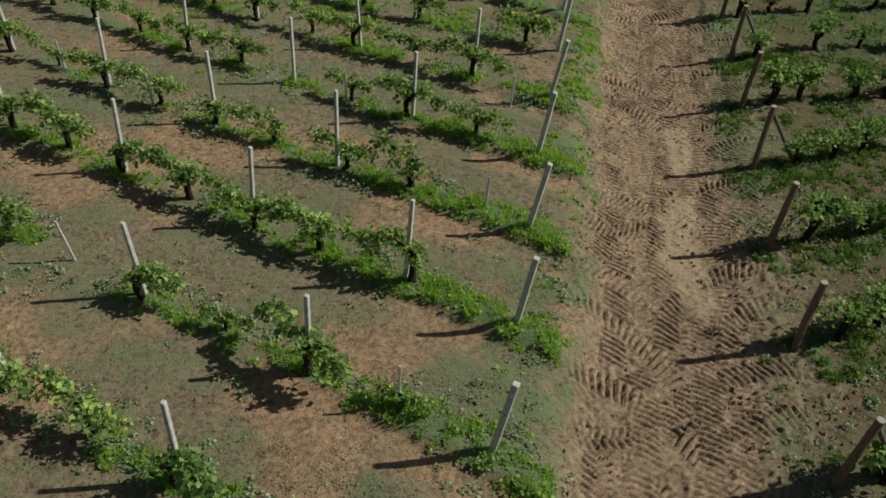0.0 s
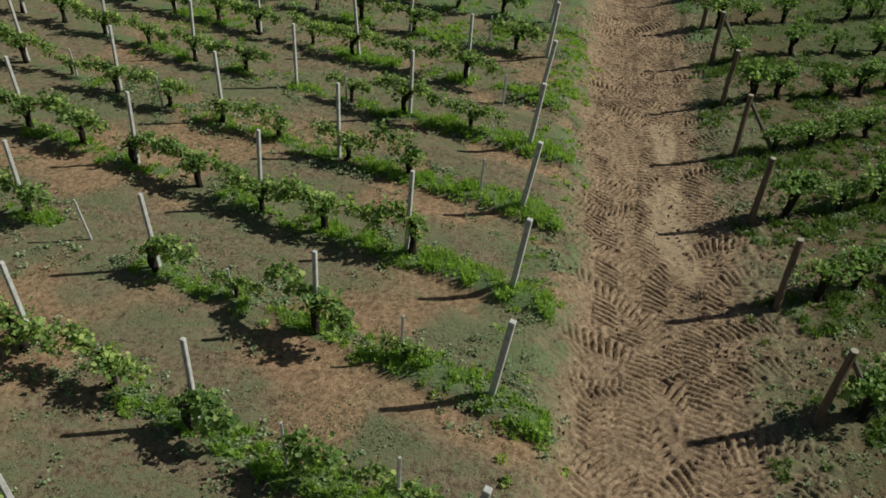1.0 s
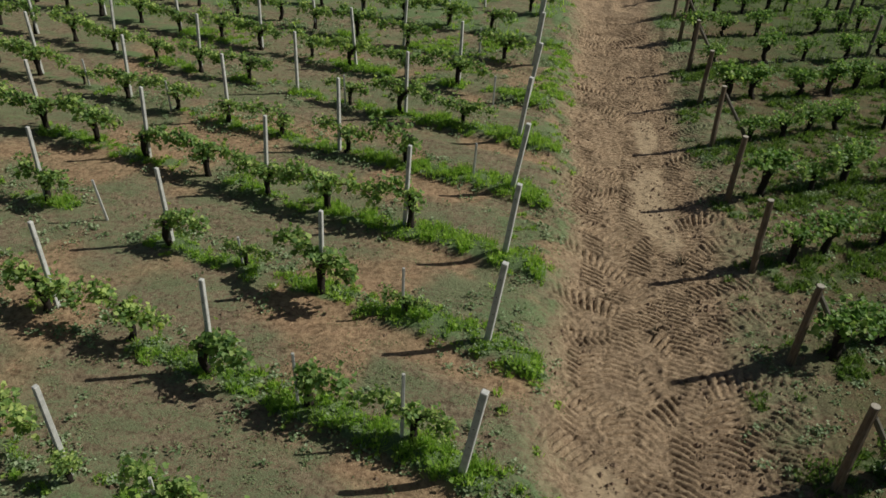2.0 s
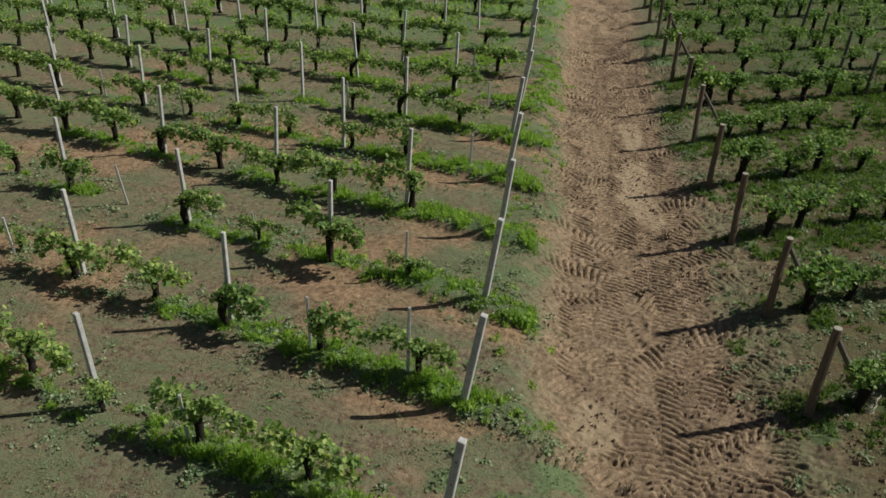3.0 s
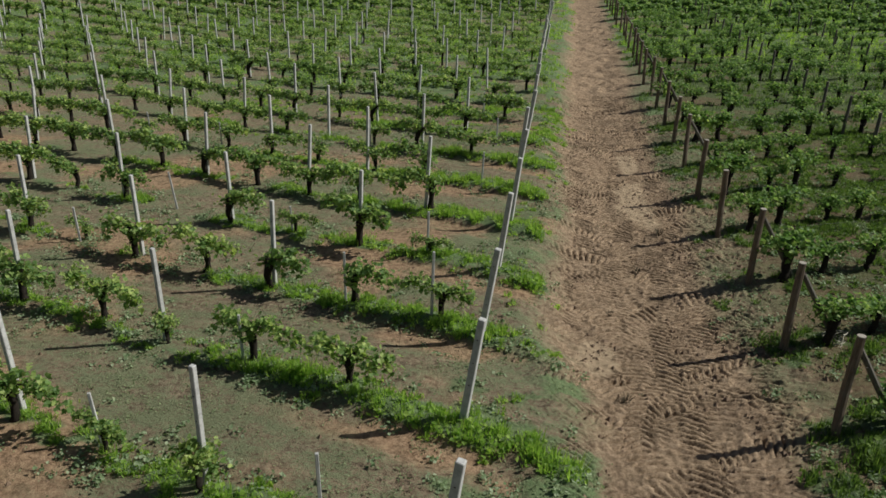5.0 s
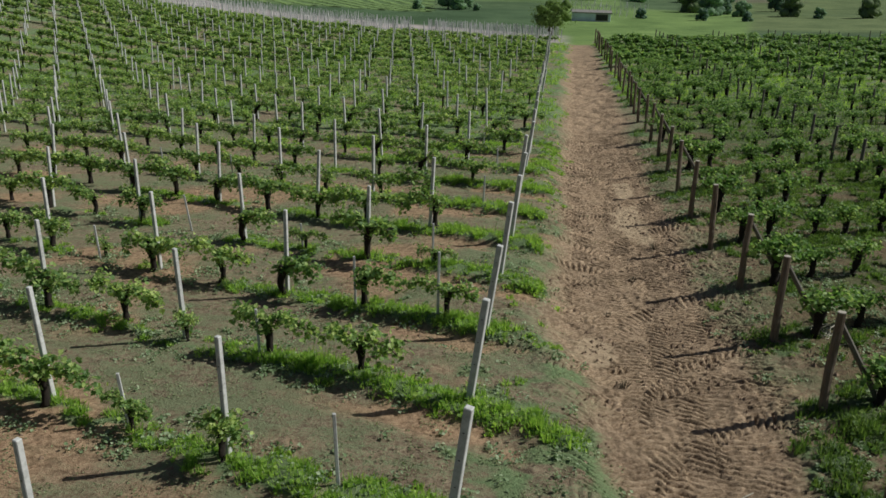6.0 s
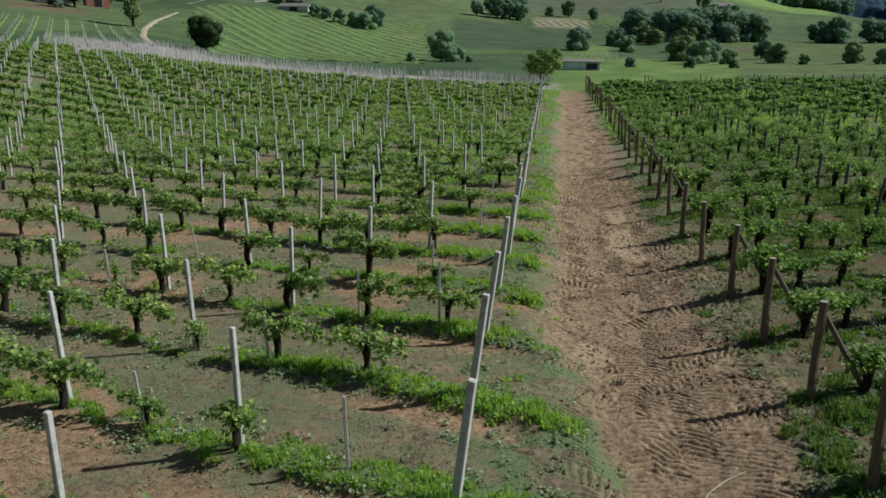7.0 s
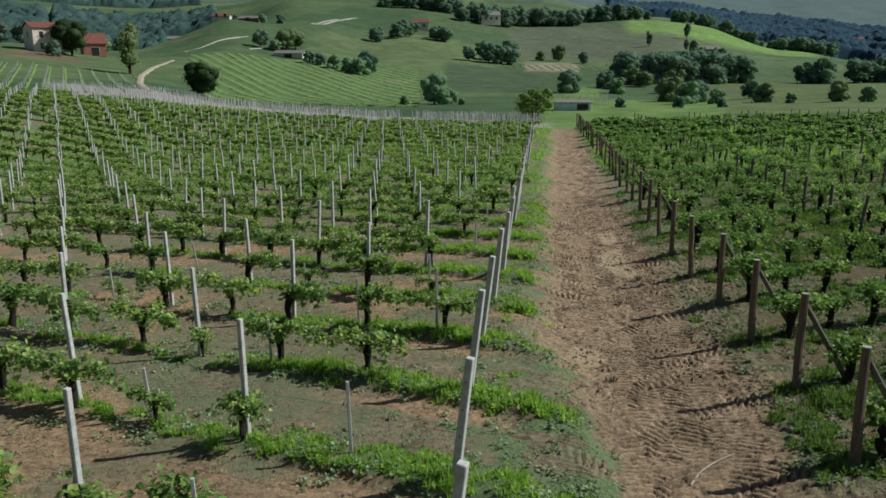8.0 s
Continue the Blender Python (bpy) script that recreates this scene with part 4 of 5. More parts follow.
def weeds():
    rng = np.random.default_rng(9)

    def chance(x, y):
        near_row = 1 - step(0.25, 0.85, np.abs(np.where(x < 4, row_left(x, y), row_right(x, y))))
        east = 0.5 * step(4.0, 4.6, x + 0.8 * (fbm(x, y, 26) - 0.5)) * (1 - step(6.5, 8.5, x))
        return np.maximum(np.maximum(0.06 + 0.94 * near_row, 0.55 * verge_film(x, y)), east) * step(0.44, 0.60, fbm(x * 2.2, y * 2.2, 23)) * (1 - track_mask(x, y))

    def cover(x, y):
        return np.maximum(0.12 + 0.88 * step(0.47, 0.60, fbm(x * 0.8 - 0.3 * y, y * 1.6, 29)), verge_film(x, y)) * (1 - 0.97 * track_mask(x, y) * (1 - verge_film(x, y))) * step(0.40, 0.62, fbm(x * 5, y * 5, 28))

    for name, n, per, lo, hi, high, test, label in (("ground_weeds", 20000, 15, 0.026, 0.066, 0.13, chance, "low pale grey-green weeds on the vineyard soil"),
                                                    ("ground_cover", 85000, 3, 0.014, 0.038, 0.03, cover, "thin mat of small green seedlings on bare soil")):
        x, y = scatter(rng, n, -11, 9, -14, 14, test)
        x, y = np.repeat(x, per) + rng.normal(0, 0.05, per * len(x)), np.repeat(y, per) + rng.normal(0, 0.05, per * len(y))
        place = np.stack([x, y, land(x, y) + 0.015 + rng.uniform(0.0, high, len(x)) * fbm(x * 2, y * 2, 24)], 1)
        v, t = leaves(rng, place, rng.uniform(lo, hi, len(x)), 1.3, CARD, CARD_T)
        tagged(new(name, tri_mesh(name, v, t, [WEED if name == "ground_weeds" else SEEDLING])), label, "weeds", kind="stuff")


def clods():
    rng = np.random.default_rng(10)
    octa = np.array([(1, 0, 0), (-1, 0, 0), (0, 1, 0), (0, -1, 0), (0, 0, 1), (0, 0, -1)], float)
    tri = np.array([(0, 2, 4), (2, 1, 4), (1, 3, 4), (3, 0, 4), (2, 0, 5), (1, 2, 5), (3, 1, 5), (0, 3, 5)])
    x, y = scatter(rng, 42000, -8, 6.5, -14, 14, lambda a, b: (0.08 + 0.92 * np.maximum(track_mask(a, b), step(3.6, 4.0, a) * (1 - step(5.0, 6.2, a)))) * step(0.4, 0.65, fbm(a * 0.9, b * 0.9, 27)))
    buf = Buf()
    n = len(x)
    size = 0.009 + 0.040 * rng.random(n) ** 3
    v = octa[None] * (size[:, None, None] * rng.uniform(0.6, 1.4, (n, 6, 1)))
    v = v + np.stack([x, y, land(x, y) + 0.004], 1)[:, None]
    buf.add(v.reshape(-1, 3), (tri[None] + 6 * np.arange(n)[:, None, None]).reshape(-1, 3))
    tagged(new("soil_clods", buf.mesh("soil_clods", CLOD)), "small dry clods and stones on the dirt track", "clods", kind="stuff")


tufts()
weeds()
clods()


def dry_tuft(x, y, high):
    """A dark tuft of dead stems on the bare track."""
    rng = np.random.default_rng(int(100 * x))
    n = 45
    a = rng.uniform(0, 2 * np.pi, n)
    side = np.stack([-np.sin(a), np.cos(a), 0 * a], 1)
    fall = rng.uniform(0.05, 0.7, n)
    along = unit(np.stack([np.cos(a) * fall, np.sin(a) * fall, np.ones(n)], 1))
    place = np.stack([x + np.cos(a) * 0.03, y + np.sin(a) * 0.03, np.full(n, float(land(x, y)) - 0.02)], 1)
    v, t = spread(BLADE, BLADE_T, place, side, along, np.cross(side, along), np.full(n, 0.014), high * rng.uniform(0.5, 1.1, n))
    tagged(new("dry_weed", tri_mesh("dry_weed", v, t, [DRY])), "small dark dry weed standing on the dirt track", "weed")


for x, y, high in ((3.3, 0.75, 0.24), (2.7, -1.4, 0.15), (2.25, -6.2, 0.16), (2.1, -3.4, 0.10), (3.1, -2.6, 0.09)):
    dry_tuft(x, y, high)

# ---- valley and hills ----
def spot(bearing, dist, sink=0.0):
    a = radians(bearing)
    x, y = HOME[0] + dist * math.sin(a), HOME[1] + dist * math.cos(a)
    return Vector((x, y, float(land(x, y)) - sink))


def tree_template(rng, shape="round", count=2600, clumps=30, limbs=True):
    """A tree one metre high: trunk with limbs, and a dense crown of leaf clumps round many lobes."""
    wood, crown = Buf(), Buf()
    u = np.linspace(0, 1, 6)
    wide = {"round": 0.40, "tall": 0.17, "bush": 0.55, "flat": 0.62}[shape]
    foot = {"round": 0.10, "tall": 0.08, "bush": 0.0, "flat": 0.22}[shape]
    wood.add(*tube(np.stack([0.03 * np.sin(3 * u), 0.02 * np.sin(4 * u), u * 0.72 - 0.03], 1), np.linspace(0.032, 0.010, 6), 7, 0.2, rng))
    lobes = []
    for k in range(clumps):
        a, q = rng.uniform(0, 2 * math.pi), rng.random() ** 0.6
        z = foot + (1 - foot) * rng.uniform(0.0 if shape == "bush" else 0.15, 0.78)
        narrow = math.sin(math.pi * min(0.95, max(0.24, (z - foot) / (1 - foot))))
        if shape == "bush":
            narrow = math.sqrt(1.02 - z * z)
        c = np.array([math.cos(a) * q * wide * 0.75 * narrow, math.sin(a) * q * wide * 0.75 * narrow, z])
        lobes.append((c, rng.uniform(0.45, 0.90) * min(wide, 0.36) * (1.25 if clumps < 12 else 1.0)))
        if limbs:
            wood.add(*tube([(0, 0, max(0.1, z - 0.32)), c * 0.6 + (0, 0, z * 0.36), c], [0.014, 0.009, 0.004], 5))
    ball = bmesh.new()
    bmesh.ops.create_icosphere(ball, subdivisions=2, radius=1.0)
    bv, bt = np.array([v.co[:] for v in ball.verts]), np.array([[v.index for v in f.verts] for f in ball.faces])
    ball.free()
    for c, r in lobes:
        crown.add(c + bv * r * (0.45 if shape == "flat" else 0.64) * rng.uniform(0.75, 1.2, (len(bv), 1)) * (1, 1, 0.85), bt)
        n = count // len(lobes)
        d = unit(rng.normal(size=(n, 3)))
        p = c + d * r * (0.52 + 0.56 * rng.random((n, 1)) ** 0.8) * (1, 1, 0.88)
        p = p[p[:, 2] > foot * 0.6]
        normal = unit(0.8 * unit(p - c) + rng.normal(0, 0.40, p.shape) + (0, 0, 0.3))
        along = unit(np.cross(normal, rng.normal(size=p.shape)))
        side = np.cross(along, normal)
        s = rng.uniform(0.022, 0.042, len(p)) * (2400 / count) ** 0.35
        crown.add(*spread(CARD, CARD_T, p, side, along, normal, s, s))
    return wood.arrays()[:2], crown.arrays()[:2]


TREE_RNG = np.random.default_rng(31)
SHAPES = {s: [tree_template(TREE_RNG, s) for _ in range(3)] for s in ("round", "tall", "bush", "flat")}
WOOD = {s: [tree_template(TREE_RNG, s, 720, 18, False) for _ in range(4)] for s in ("round", "bush")}
TREE_MESH = {}


def tree(bearing, dist, height, shape, leaf, label, name="tree", wide=1.0):
    k = int(TREE_RNG.integers(3))
    key = (shape, k, leaf.name)
    if key not in TREE_MESH:
        wood, crown = SHAPES[shape][k]
        TREE_MESH[key] = (tri_mesh("tree_trunk", *wood, [TRUNK]), tri_mesh("tree_crown", *crown, [leaf], smooth=True))
    top = tagged(new(name), label, "bush" if name == "bush" else "tree")
    part("trunk", TREE_MESH[key][0], top)
    part("crown", TREE_MESH[key][1], top)
    top.matrix_world = Matrix.Translation(spot(bearing, dist, 0.1)) @ Matrix.Rotation(TREE_RNG.uniform(0, 6.28), 4, "Z") @ Matrix.Diagonal((height * wide, height * wide, height, 1))


def woodland(name, leaf, label, areas, height, gap, shapes=("round", "bush", "round")):
    """Trees standing close: areas are (bearing from, to, distance from, to)."""
    buf = Buf()
    for b0, b1, r0, r1 in areas:
        n = max(3, int(radians(abs(b1 - b0)) * (r0 + r1) / 2 * abs(r1 - r0) / gap**2))
        for _ in range(n):
            f = TREE_RNG.random()
            b = b0 + (b1 - b0) * f + TREE_RNG.normal(0, 0.12)
            r = r0 + (r1 - r0) * TREE_RNG.random()
            wood, crown = WOOD[shapes[int(TREE_RNG.integers(len(shapes)))]][int(TREE_RNG.integers(4))]
            h = height * TREE_RNG.uniform(0.6, 1.2)
            m = poses(np.array([spot(b, r, 0.4)]), np.array([TREE_RNG.uniform(0, 6.28)]), np.array([h]))
            m[:, :3, :2] *= 1.15
            buf.add(*repeat(*crown, m), 0)
            buf.add(*repeat(*wood, m), 1)
    tagged(new(name, buf.mesh(name, leaf, TRUNK, smooth=True)), label, "woodland", kind="stuff")


def canopy(name, leaf, label, areas, height, crown):
    """Woods a long way off: one uneven roof of crowns over the slope, falling to the ground at its ragged edge."""
    buf = Buf()
    for b0, b1, r0, r1 in areas:
        step_b = math.degrees(crown / 3.2 / ((r0 + r1) / 2))
        bb, rr = np.meshgrid(np.arange(b0, b1, step_b), np.arange(r0, r1, crown / 2.6))
        x, y = HOME[0] + rr * np.sin(np.radians(bb)), HOME[1] + rr * np.cos(np.radians(bb))
        nx, ny = bb.shape[1], bb.shape[0]
        edge = np.minimum(np.minimum(bb - b0, b1 - bb) / step_b, np.minimum(rr - r0, r1 - rr) / (crown / 2.6))
        inside = step(0, 1.6, edge - 4 * (fbm(x / (5 * crown), y / (5 * crown), 92) - 0.3))
        gap = step(0.30, 0.34, fbm(x / (6 * crown), y / (6 * crown), 93))
        dome = vnoise(x / crown, y / crown, 94) * 0.55 + vnoise(x / crown * 2.1, y / crown * 2.1, 95) * 0.45
        jitter = rand2(np.arange(nx)[None], np.arange(ny)[:, None], 96)
        z = land(x, y) - 0.8 + inside * gap * height * (0.25 + 0.95 * dome + 0.24 * jitter)
        i = (np.arange(ny - 1)[:, None] * nx + np.arange(nx - 1)[None]).ravel()
        keep = ((inside * gap) > 0.02).ravel()
        t = np.concatenate([np.stack([i, i + 1, i + nx + 1], 1), np.stack([i, i + nx + 1, i + nx], 1)])
        buf.add(np.stack([x, y, z], -1).reshape(-1, 3), t[keep[t].any(1)])
    tagged(new(name, buf.mesh(name, leaf, smooth=True)), label, "woodland", kind="stuff")


def house(name, bearing, dist, turn, size, wall, roof, label, windows=(), sink=0.3, eaves=0.35):
    """A house: walls, pitched roof with eaves, windows as (face, along, height, width, tall)."""
    w, d, h, rise = size
    top = tagged(new(name), label, "building")
    top.matrix_world = Matrix.Translation(spot(bearing, dist, sink)) @ Matrix.Rotation(radians(turn), 4, "Z")
    bm = bmesh.new()
    box(bm, (w, d, h), (0, 0, h / 2), 0.03)
    for x in (-w / 2 + 0.02, w / 2 - 0.02):
        a, b, c = (bm.verts.new((x, y, z)) for y, z in ((-d / 2, h - 0.05), (d / 2, h - 0.05), (0, h + rise - 0.1)))
        bm.faces.new((a, b, c))
    part("wall", bm_mesh("wall", bm, wall), top)
    bm = bmesh.new()
    for s in (-1, 1):
        run = math.hypot(d / 2 + eaves, rise * (d / 2 + eaves) / (d / 2))
        tilt = math.atan2(rise, d / 2) * -s
        made = bmesh.ops.create_cube(bm, size=1.0)["verts"]
        m = Matrix.Translation((0, s * (d / 4 + eaves / 2), h + rise / 2 - rise * eaves / d + 0.1)) @ Matrix.Rotation(tilt, 4, "X") @ Matrix.Diagonal((w + 2 * eaves, run, 0.14, 1))
        bmesh.ops.transform(bm, matrix=m, verts=made)
    part("roof", bm_mesh("roof", bm, roof), top)
    for face, along, z, ww, tall in windows:
        frame_bm, pane_bm = bmesh.new(), bmesh.new()
        for bm, grow, thick in ((frame_bm, 0.16, 0.10), (pane_bm, 0.0, 0.13)):
            if face == "front":
                box(bm, (ww + grow, thick, tall + grow), (along, -d / 2, z), 0.01)
            else:
                box(bm, (thick, ww + grow, tall + grow), (w / 2 if face == "right" else -w / 2, along, z), 0.01)
        surround = part("window", bm_mesh("window", frame_bm, SURROUND), top, "window with a pale surround")
        part("pane", bm_mesh("pane", pane_bm, DARK), surround, "dark pane")
    return top


def hedge_rows(name, label, leaf, bearing, dist, size, turn, gap, height, keep, wide=0.9):
    """Distant vine rows: uneven leafy ridges laid over the slope."""
    rng = np.random.default_rng(int(dist))
    c = spot(bearing, dist)
    buf = Buf()
    ca, sa = math.cos(radians(turn)), math.sin(radians(turn))
    for q in np.arange(-size[1] / 2, size[1] / 2, gap):
        s = np.arange(-size[0] / 2, size[0] / 2, 0.9)
        x, y = c.x + s * ca - q * sa, c.y + s * sa + q * ca
        ok = keep(*polar(x, y))
        k = len(s)
        ring = []
        for off, up in ((-0.5, 0.0), (-0.42, 0.7), (0.0, 1.0), (0.42, 0.7), (0.5, 0.0)):
            o = off * wide * rng.uniform(0.6, 1.35, k) + rng.normal(0, 0.08, k)
            px, py = x - sa * o, y + ca * o
            ring.append(np.stack([px, py, land(px, py) - 0.1 + height * up * rng.uniform(0.65, 1.25, k)], 1))
        v = np.stack(ring, 1).reshape(-1, 3)
        t = []
        for j in np.nonzero(ok[:-1] & ok[1:])[0]:
            for e in range(4):
                p, r = 5 * j + e, 5 * j + 5 + e
                t += [(p, p + 1, r + 1), (p, r + 1, r)]
        if t:
            buf.add(v, np.array(t))
    tagged(new(name, buf.mesh(name, leaf)), label, "vineyard", kind="stuff")


def post_plot():
    """Young plot beyond the last row: a thicket of pale posts on bare soil."""
    rng = np.random.default_rng(41)
    spots = []
    for i in range(9):
        for k in range(240):
            x = 0.5 - 0.54 * k + rng.normal(0, 0.08)
            y = 63.2 + 2.3 * i - K_LEFT * x
            b, r = polar(x, y)
            if -34 < b < -0.8 and not -10.9 < b < -9.9:
                spots.append((x, y, float(land(x, y))))
    c, s = math.sin(radians(-32.5)), math.cos(radians(-32.5))
    for q in np.arange(-36, 34, 2.8):
        for d in np.arange(0, 66, 2.4):
            x, y = -74 + c * d + s * q, 92 + s * d - c * q
            b, r = polar(x, y)
            if b < -28.6 and 122 < r < 196:
                spots.append((x, y, float(land(x, y))))
    a = np.array(spots)
    v, t = tube([(0, 0, -0.1), (0, 0, 1.35)], 0.027, 4)
    me = tri_mesh("young_plot_posts", *repeat(v, t, poses(a, rng.uniform(0, 1, len(a)), rng.uniform(0.85, 1.1, len(a)) * np.where(a[:, 0] < -60, 0.8, 1.0), rng.normal(0, 0.02, (len(a), 2)))), [PALE_STAKE])
    tagged(new("young_plot_posts", me), "dense thin pale posts of a newly planted vineyard plot", "posts", kind="stuff")


def valley_posts():
    """A few rows of low pale posts on the meadow behind the shed."""
    rng = np.random.default_rng(43)
    spots = []
    for k in range(15):
        for d in range(9):
            p = spot(-1.6 + 0.42 * k + 0.05 * d, 152 + 5.5 * d)
            spots.append((p.x + rng.normal(0, 0.2), p.y + rng.normal(0, 0.3), p.z))
    a = np.array(spots)
    v, t = tube([(0, 0, -0.1), (0, 0, 1.25)], 0.04, 4)
    me = tri_mesh("meadow_posts", *repeat(v, t, poses(a, rng.uniform(0, 1, len(a)), rng.uniform(0.8, 1.1, len(a)), rng.normal(0, 0.03, (len(a), 2)))), [PALE_STAKE])
    tagged(new("meadow_posts", me), "short pale posts in rows on the meadow behind the shed", "posts", kind="stuff")


def lane(name, label, stops, width, material):
    """A strip of road laid over the slope through (bearing, distance) stops."""
    pts = [spot(b, r) for b, r in stops]
    line = []
    for p, q in zip(pts, pts[1:]):
        line += [p.lerp(q, k / 14) for k in range(14)]
    line.append(pts[-1])
    for _ in range(6):
        line = [line[0]] + [(line[k - 1] + line[k] * 2 + line[k + 1]) / 4 for k in range(1, len(line) - 1)] + [line[-1]]
    v, t = [], []
    for k, p in enumerate(line):
        way = (line[min(k + 1, len(line) - 1)] - line[max(k - 1, 0)]).to_2d().normalized()
        for s in (-1, -0.4, 0.4, 1):
            x, y = p.x - way.y * s * width / 2, p.y + way.x * s * width / 2
            v.append((x, y, float(land(x, y)) + (0.12 if abs(s) < 1 else -0.15)))
        if k:
            for j in range(3):
                a, b = 4 * (k - 1) + j, 4 * k + j
                t += [(a, a + 1, b + 1), (a, b + 1, b)]
    tagged(new(name, tri_mesh(name, np.array(v), np.array(t), [material])), label, "road", kind="structure")


HILL_VINE = plain("hill_vine_foliage", (0.165, 0.252, 0.080), 0.8, 1.5, 0.25)
LANE = plain("pale_dirt_lane", (0.40, 0.35, 0.27), 0.95, 0.8, 0.2)
PALE_SOIL = plain("pale_soil_strip", (0.36, 0.36, 0.32), 0.95, 0.6, 0.2)
lane("winding_lane", "pale dirt lane winding up past the striped hillside", ((-27.75, 139), (-28.35, 174), (-28.2, 199), (-27.4, 229), (-26.1, 261)), 1.8, LANE)
lane("hill_strip", "pale ploughed strip across the hillside", ((-17.1, 430), (-13.9, 540)), 3.2, PALE_SOIL)
lane("hill_strip", "pale ploughed strip across the hillside", ((-17.0, 446), (-15.2, 500)), 2.8, PALE_SOIL)
lane("terrace_strip", "pale terrace edge above the vineyard", ((-25.4, 305), (-21.2, 345)), 1.5, PALE_SOIL)
lane("terrace_strip", "pale terrace edge above the vineyard", ((-21.2, 306), (-17.6, 345)), 1.5, PALE_SOIL)
post_plot()
hedge_rows("hill_vineyard", "green vineyard stripes across a hillside", HILL_VINE, -17.5, 225, (190, 170), -56, 3.7, 0.26, lambda b, r: (b > -25) & (b < -9.6) & (r > 148) & (r < 288), 1.8)
hedge_rows("upper_vineyard", "vine rows running up a gentle slope", HILL_VINE, -33, 165, (100, 80), 122.5, 2.8, 0.25, lambda b, r: (b > -40) & (b < -28.3) & (r > 131) & (r < 200), 0.5)
valley_posts()
hedge_rows("pale_plot_rows", "rows on a pale ploughed plot", HILL_VINE, -0.4, 348, (24, 40), 100, 3.6, 0.3, lambda b, r: r > 0, 0.6)

G = "green broadleaf tree in the valley"
tree(-1.6, 92, 4.6, "flat", SPRING_LEAF, "round-crowned tree with a short trunk at the end of the track", wide=1.0)
tree(-24.4, 152, 6.4, "round", DEEP_LEAF, "dark round tree beside the winding lane", wide=1.15)
tree(-28.8, 204, 13.5, "tall", POPLAR_LEAF, "tall pale green poplar beside the lane", wide=0.95)
tree(-32.2, 246, 10.5, "round", DEEP_LEAF, "large dark tree between house and barn", wide=1.05)
tree(-33.3, 236, 4.5, "bush", HAZED_DARK, "dark bush before the farmhouse", "bush")
tree(-30.4, 270, 6.5, "round", HAZED_LEAF, G)
tree(0.85, 214, 6.5, "bush", HAZED_DARK, "round dark bush above the shed", "bush", 1.1)
for b, r, h, leaf, shape in ((-20.4, 316, 7.5, HAZED_DARK, "round"), (-18.7, 316, 9, PALE_LEAF, "round"), (-18.1, 322, 9, PALE_LEAF, "round"), (-13.2, 262, 8, HAZED_DARK, "round"),
                             (-13.7, 258, 6, HAZED_LEAF, "bush"), (-14.6, 263, 5, HAZED_LEAF, "bush"), (-15.6, 268, 5, HAZED_LEAF, "bush"), (-16.4, 275, 4.5, HAZED_DARK, "bush"), (-17.2, 280, 4.5, HAZED_DARK, "bush"),
                             (-8.6, 165, 6.6, HAZED_LEAF, "round"), (-8.0, 160, 3.4, HAZED_LEAF, "bush"), (-7.4, 163, 3.6, HAZED_LEAF, "bush"), (-10.6, 160, 2.2, HAZED_LEAF, "bush"), (-6.6, 158, 1.6, HAZED_LEAF, "bush"),
                             (3.2, 250, 6, HAZED_DARK, "bush"), (4.0, 225, 5, HAZED_LEAF, "bush"), (7.4, 185, 6, PALE_LEAF, "bush"), (8.6, 170, 5, HAZED_LEAF, "bush"), (9.4, 176, 5, HAZED_DARK, "bush"),
                             (10.6, 165, 3.2, HAZED_LEAF, "bush"), (12.6, 190, 4.4, HAZED_DARK, "bush"), (13.4, 165, 4.2, PALE_LEAF, "bush"), (15.2, 160, 2.2, HAZED_LEAF, "bush"), (17.8, 165, 4.2, PALE_LEAF, "bush"),
                             (4.3, 150, 2.0, HAZED_DARK, "bush"), (8.2, 150, 2.4, HAZED_DARK, "bush"), (11.0, 145, 1.8, HAZED_DARK, "bush"), (19.6, 160, 3.0, HAZED_LEAF, "bush"),
                             (1.7, 376, 6, HAZED_DARK, "round"), (6.0, 480, 10, HAZED_DARK, "tall"), (8.4, 560, 12, HAZED_DARK, "tall"), (0.0, 388, 8, PALE_LEAF, "round"), (-1.2, 386, 5, PALE_LEAF, "bush"), (-6.2, 352, 7, HAZED_DARK, "round"),
                             (8.9, 462, 7, HAZED_LEAF, "round"), (9.3, 458, 4, PALE_LEAF, "bush"), (10.2, 455, 4.5, HAZED_DARK, "bush"), (10.7, 462, 6, HAZED_LEAF, "round"), (8.4, 455, 8, HAZED_DARK, "tall"),
                             (-22.0, 415, 3.5, HAZED_DARK, "bush"), (-20.2, 420, 5, HAZED_LEAF, "round"), (-19.0, 430, 5, HAZED_DARK, "bush"), (-19.4, 312, 5, HAZED_LEAF, "bush")):
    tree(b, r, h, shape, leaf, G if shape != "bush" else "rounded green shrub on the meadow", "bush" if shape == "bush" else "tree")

woodland("valley_wood", HAZED_DARK, "dense dark green wood in the valley", [(4.3, 12.2, 288, 335), (15.6, 17.2, 325, 345), (18.4, 22, 335, 350)], 9.5, 4.9, ("bush", "round", "bush"))
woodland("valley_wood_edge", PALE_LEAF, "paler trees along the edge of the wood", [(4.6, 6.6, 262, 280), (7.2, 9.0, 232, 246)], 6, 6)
woodland("hill_clumps", HAZED_DARK, "dark clumps of trees on the hillside", [(-13.9, -12.4, 398, 412), (-11.3, -9.8, 425, 455), (-9.2, -7.2, 428, 442), (-5.0, -2.6, 352, 374)], 9, 6.5)
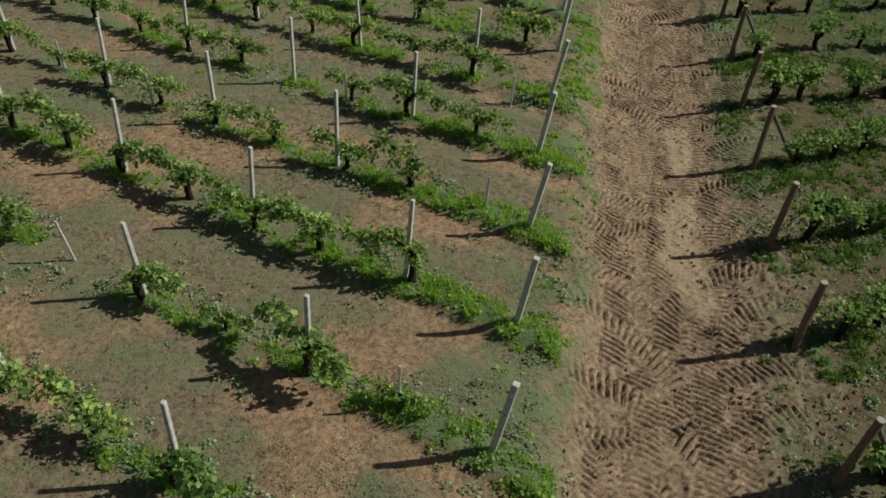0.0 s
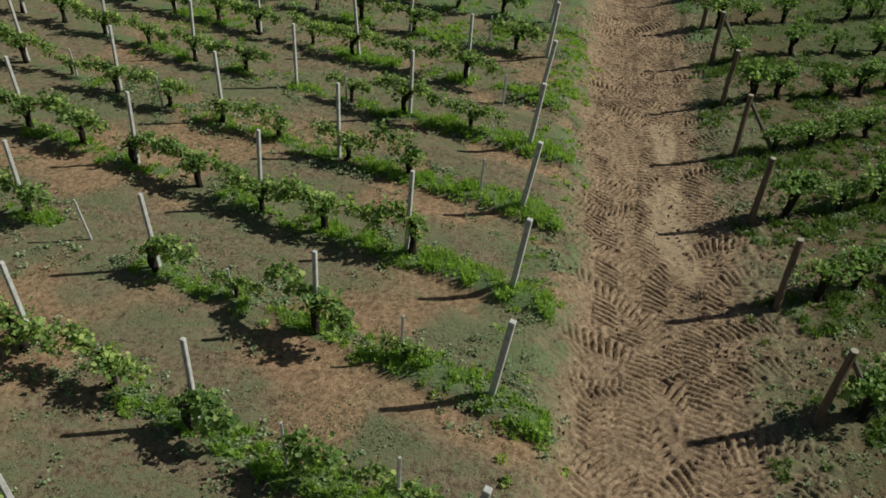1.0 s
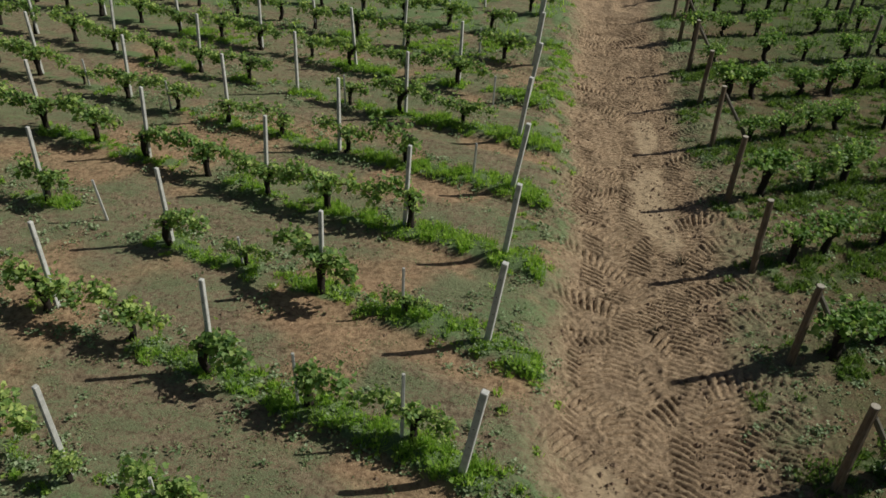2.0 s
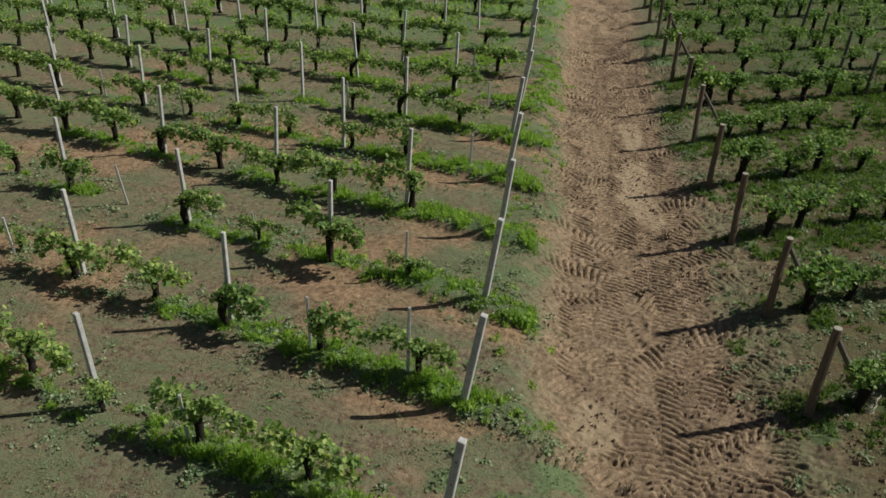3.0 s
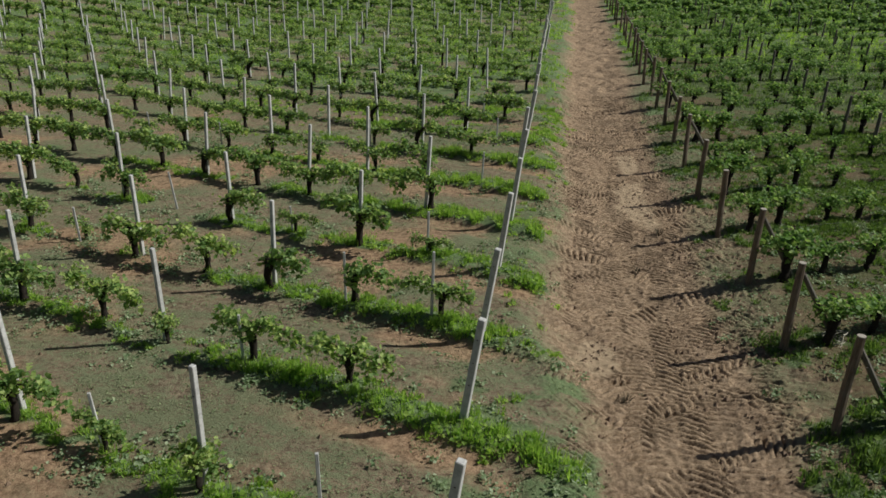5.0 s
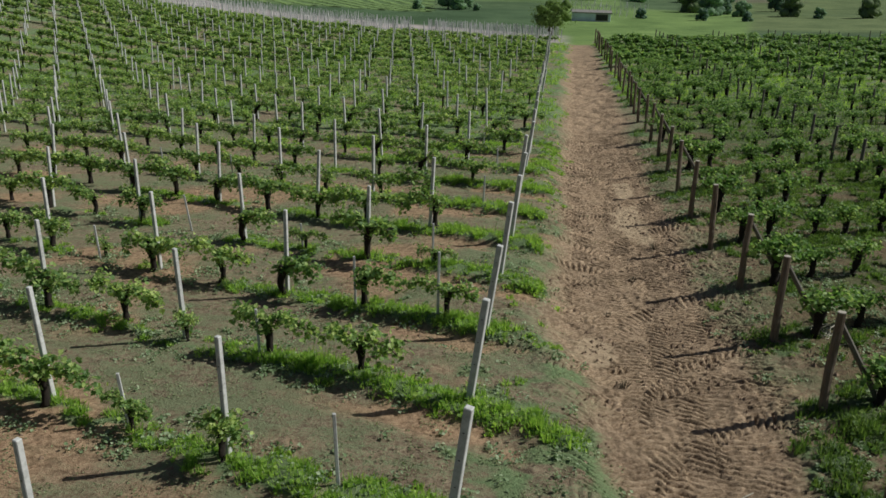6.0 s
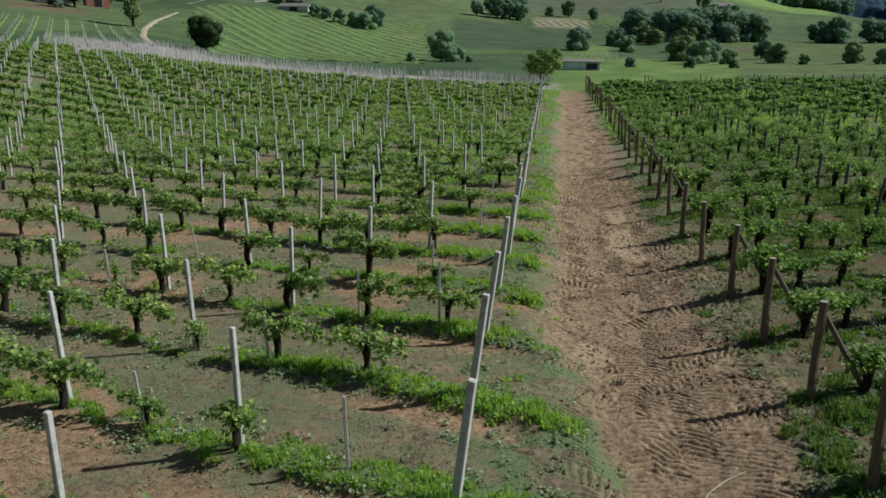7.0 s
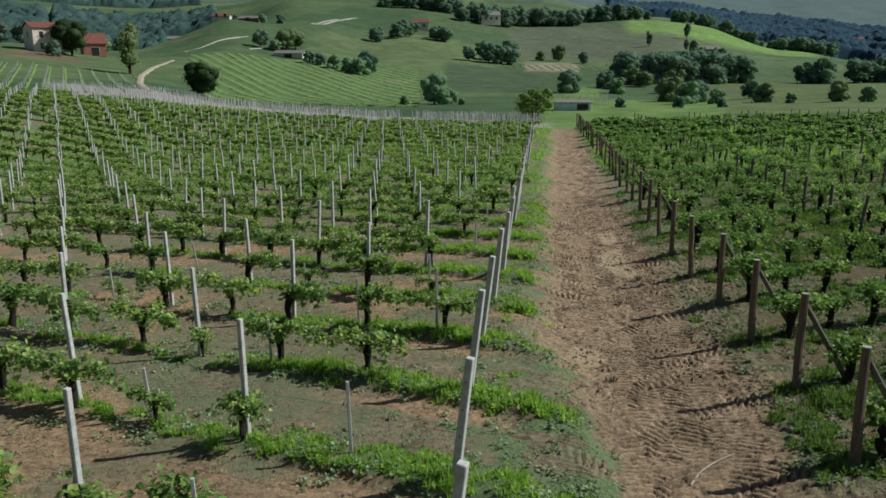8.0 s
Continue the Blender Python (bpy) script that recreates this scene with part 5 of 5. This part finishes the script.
woodland("upper_wood", HAZED_DARK, "dark wood along the top of the hill", [(-11.8, -6.6, 655, 690), (-6.8, -2.8, 600, 640), (-3.0, 1.4, 630, 680), (1.4, 5.2, 690, 715)], 13, 8.5)
woodland("farm_wood", HAZED_WEST, "trees behind the farmhouse", [(-39, -34.6, 320, 345), (-31.2, -29.0, 400, 435)], 9, 8)
woodland("ridge_hedge", HAZED_DARK, "line of trees along the ridge", [(5.6, 14.6, 696, 706), (14.0, 17.4, 650, 690)], 10, 6.0)
canopy("distant_wood", HAZED_WOOD, "distant wooded hills, tinted blue-green with painted haze", [(3.0, 25.0, 1230, 1950), (16.0, 25.0, 850, 1010)], 13, 9)
canopy("distant_wood_west", HAZED_WEST_WOOD, "dark wood on the slope behind the farm", [(-40, -33, 430, 900), (-33.4, -26.2, 620, 930), (-27.0, -23.0, 720, 920), (-40, -24, 1180, 1215)], 11, 6.5)

house("farmhouse", -33.5, 251, 50, (9.6, 8.5, 6.4, 1.5), PLASTER, ROOF, "cream two-storey farmhouse with a red tiled roof",
      (("front", -2.6, 4.7, 0.95, 1.5), ("front", 0.2, 4.7, 0.95, 1.5), ("front", 2.8, 4.7, 0.95, 1.5), ("front", -2.6, 1.7, 0.95, 1.5), ("front", 0.2, 1.4, 1.1, 2.1), ("front", 2.8, 1.7, 0.95, 1.5),
       ("right", -1.8, 4.7, 0.9, 1.4), ("right", 1.8, 4.7, 0.9, 1.4), ("left", 0.0, 4.7, 0.9, 1.4)))
house("barn", -30.9, 262, 40, (6.2, 6.2, 3.8, 2.6), BRICK_WALL, ROOF, "red brick barn with a steep tiled roof", (("front", 0, 1.4, 2.2, 2.4), ("right", 0, 2.2, 1.0, 1.0)))
house("shed", 1.05, 136, 3, (5.9, 3.0, 1.35, 0.28), BLUE_WALL, GREY_ROOF, "long low pale blue shed with a dark flat roof", (("front", 1.6, 0.75, 1.8, 0.9),), 0.1, 0.2)
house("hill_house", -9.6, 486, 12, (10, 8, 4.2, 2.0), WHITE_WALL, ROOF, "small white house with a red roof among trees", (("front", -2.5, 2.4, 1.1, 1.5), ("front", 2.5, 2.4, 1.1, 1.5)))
house("manor", -4.8, 606, 20, (14, 10, 7, 2.6), PLASTER, GREY_ROOF, "tan house with a grey roof against the wood", (("front", -4, 4.8, 1.2, 1.8), ("front", 0, 4.8, 1.2, 1.8), ("front", 4, 4.8, 1.2, 1.8)))
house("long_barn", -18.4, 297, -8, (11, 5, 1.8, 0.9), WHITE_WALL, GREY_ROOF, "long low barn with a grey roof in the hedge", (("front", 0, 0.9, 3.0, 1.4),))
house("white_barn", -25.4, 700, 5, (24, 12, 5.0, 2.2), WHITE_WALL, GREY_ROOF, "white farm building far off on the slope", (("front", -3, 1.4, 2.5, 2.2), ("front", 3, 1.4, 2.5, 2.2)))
house("stone_barn", -20.9, 480, -15, (15, 8, 3.6, 1.4), plain("grey_stone", (0.16, 0.15, 0.13), 0.9, 1.0, 0.2), GREY_ROOF, "dark stone farm building on the hill crest", (("front", 0, 2.4, 3.0, 3.2),))
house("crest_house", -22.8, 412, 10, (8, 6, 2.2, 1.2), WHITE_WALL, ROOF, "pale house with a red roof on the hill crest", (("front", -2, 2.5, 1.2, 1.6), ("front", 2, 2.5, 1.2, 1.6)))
house("hamlet_house", 9.8, 470, 5, (11, 7, 3.0, 1.6), plain("grey_stucco", (0.40, 0.38, 0.38), 0.9, 1.0, 0.15), GREY_ROOF, "grey house half hidden by the wood", (("front", -3, 3, 1.2, 1.6), ("front", 3, 3, 1.2, 1.6)))

for b, r, turn in ((13.2, 1360, 10), (15.6, 1420, 30), (17.4, 1380, -15), (18.6, 1460, 20)):
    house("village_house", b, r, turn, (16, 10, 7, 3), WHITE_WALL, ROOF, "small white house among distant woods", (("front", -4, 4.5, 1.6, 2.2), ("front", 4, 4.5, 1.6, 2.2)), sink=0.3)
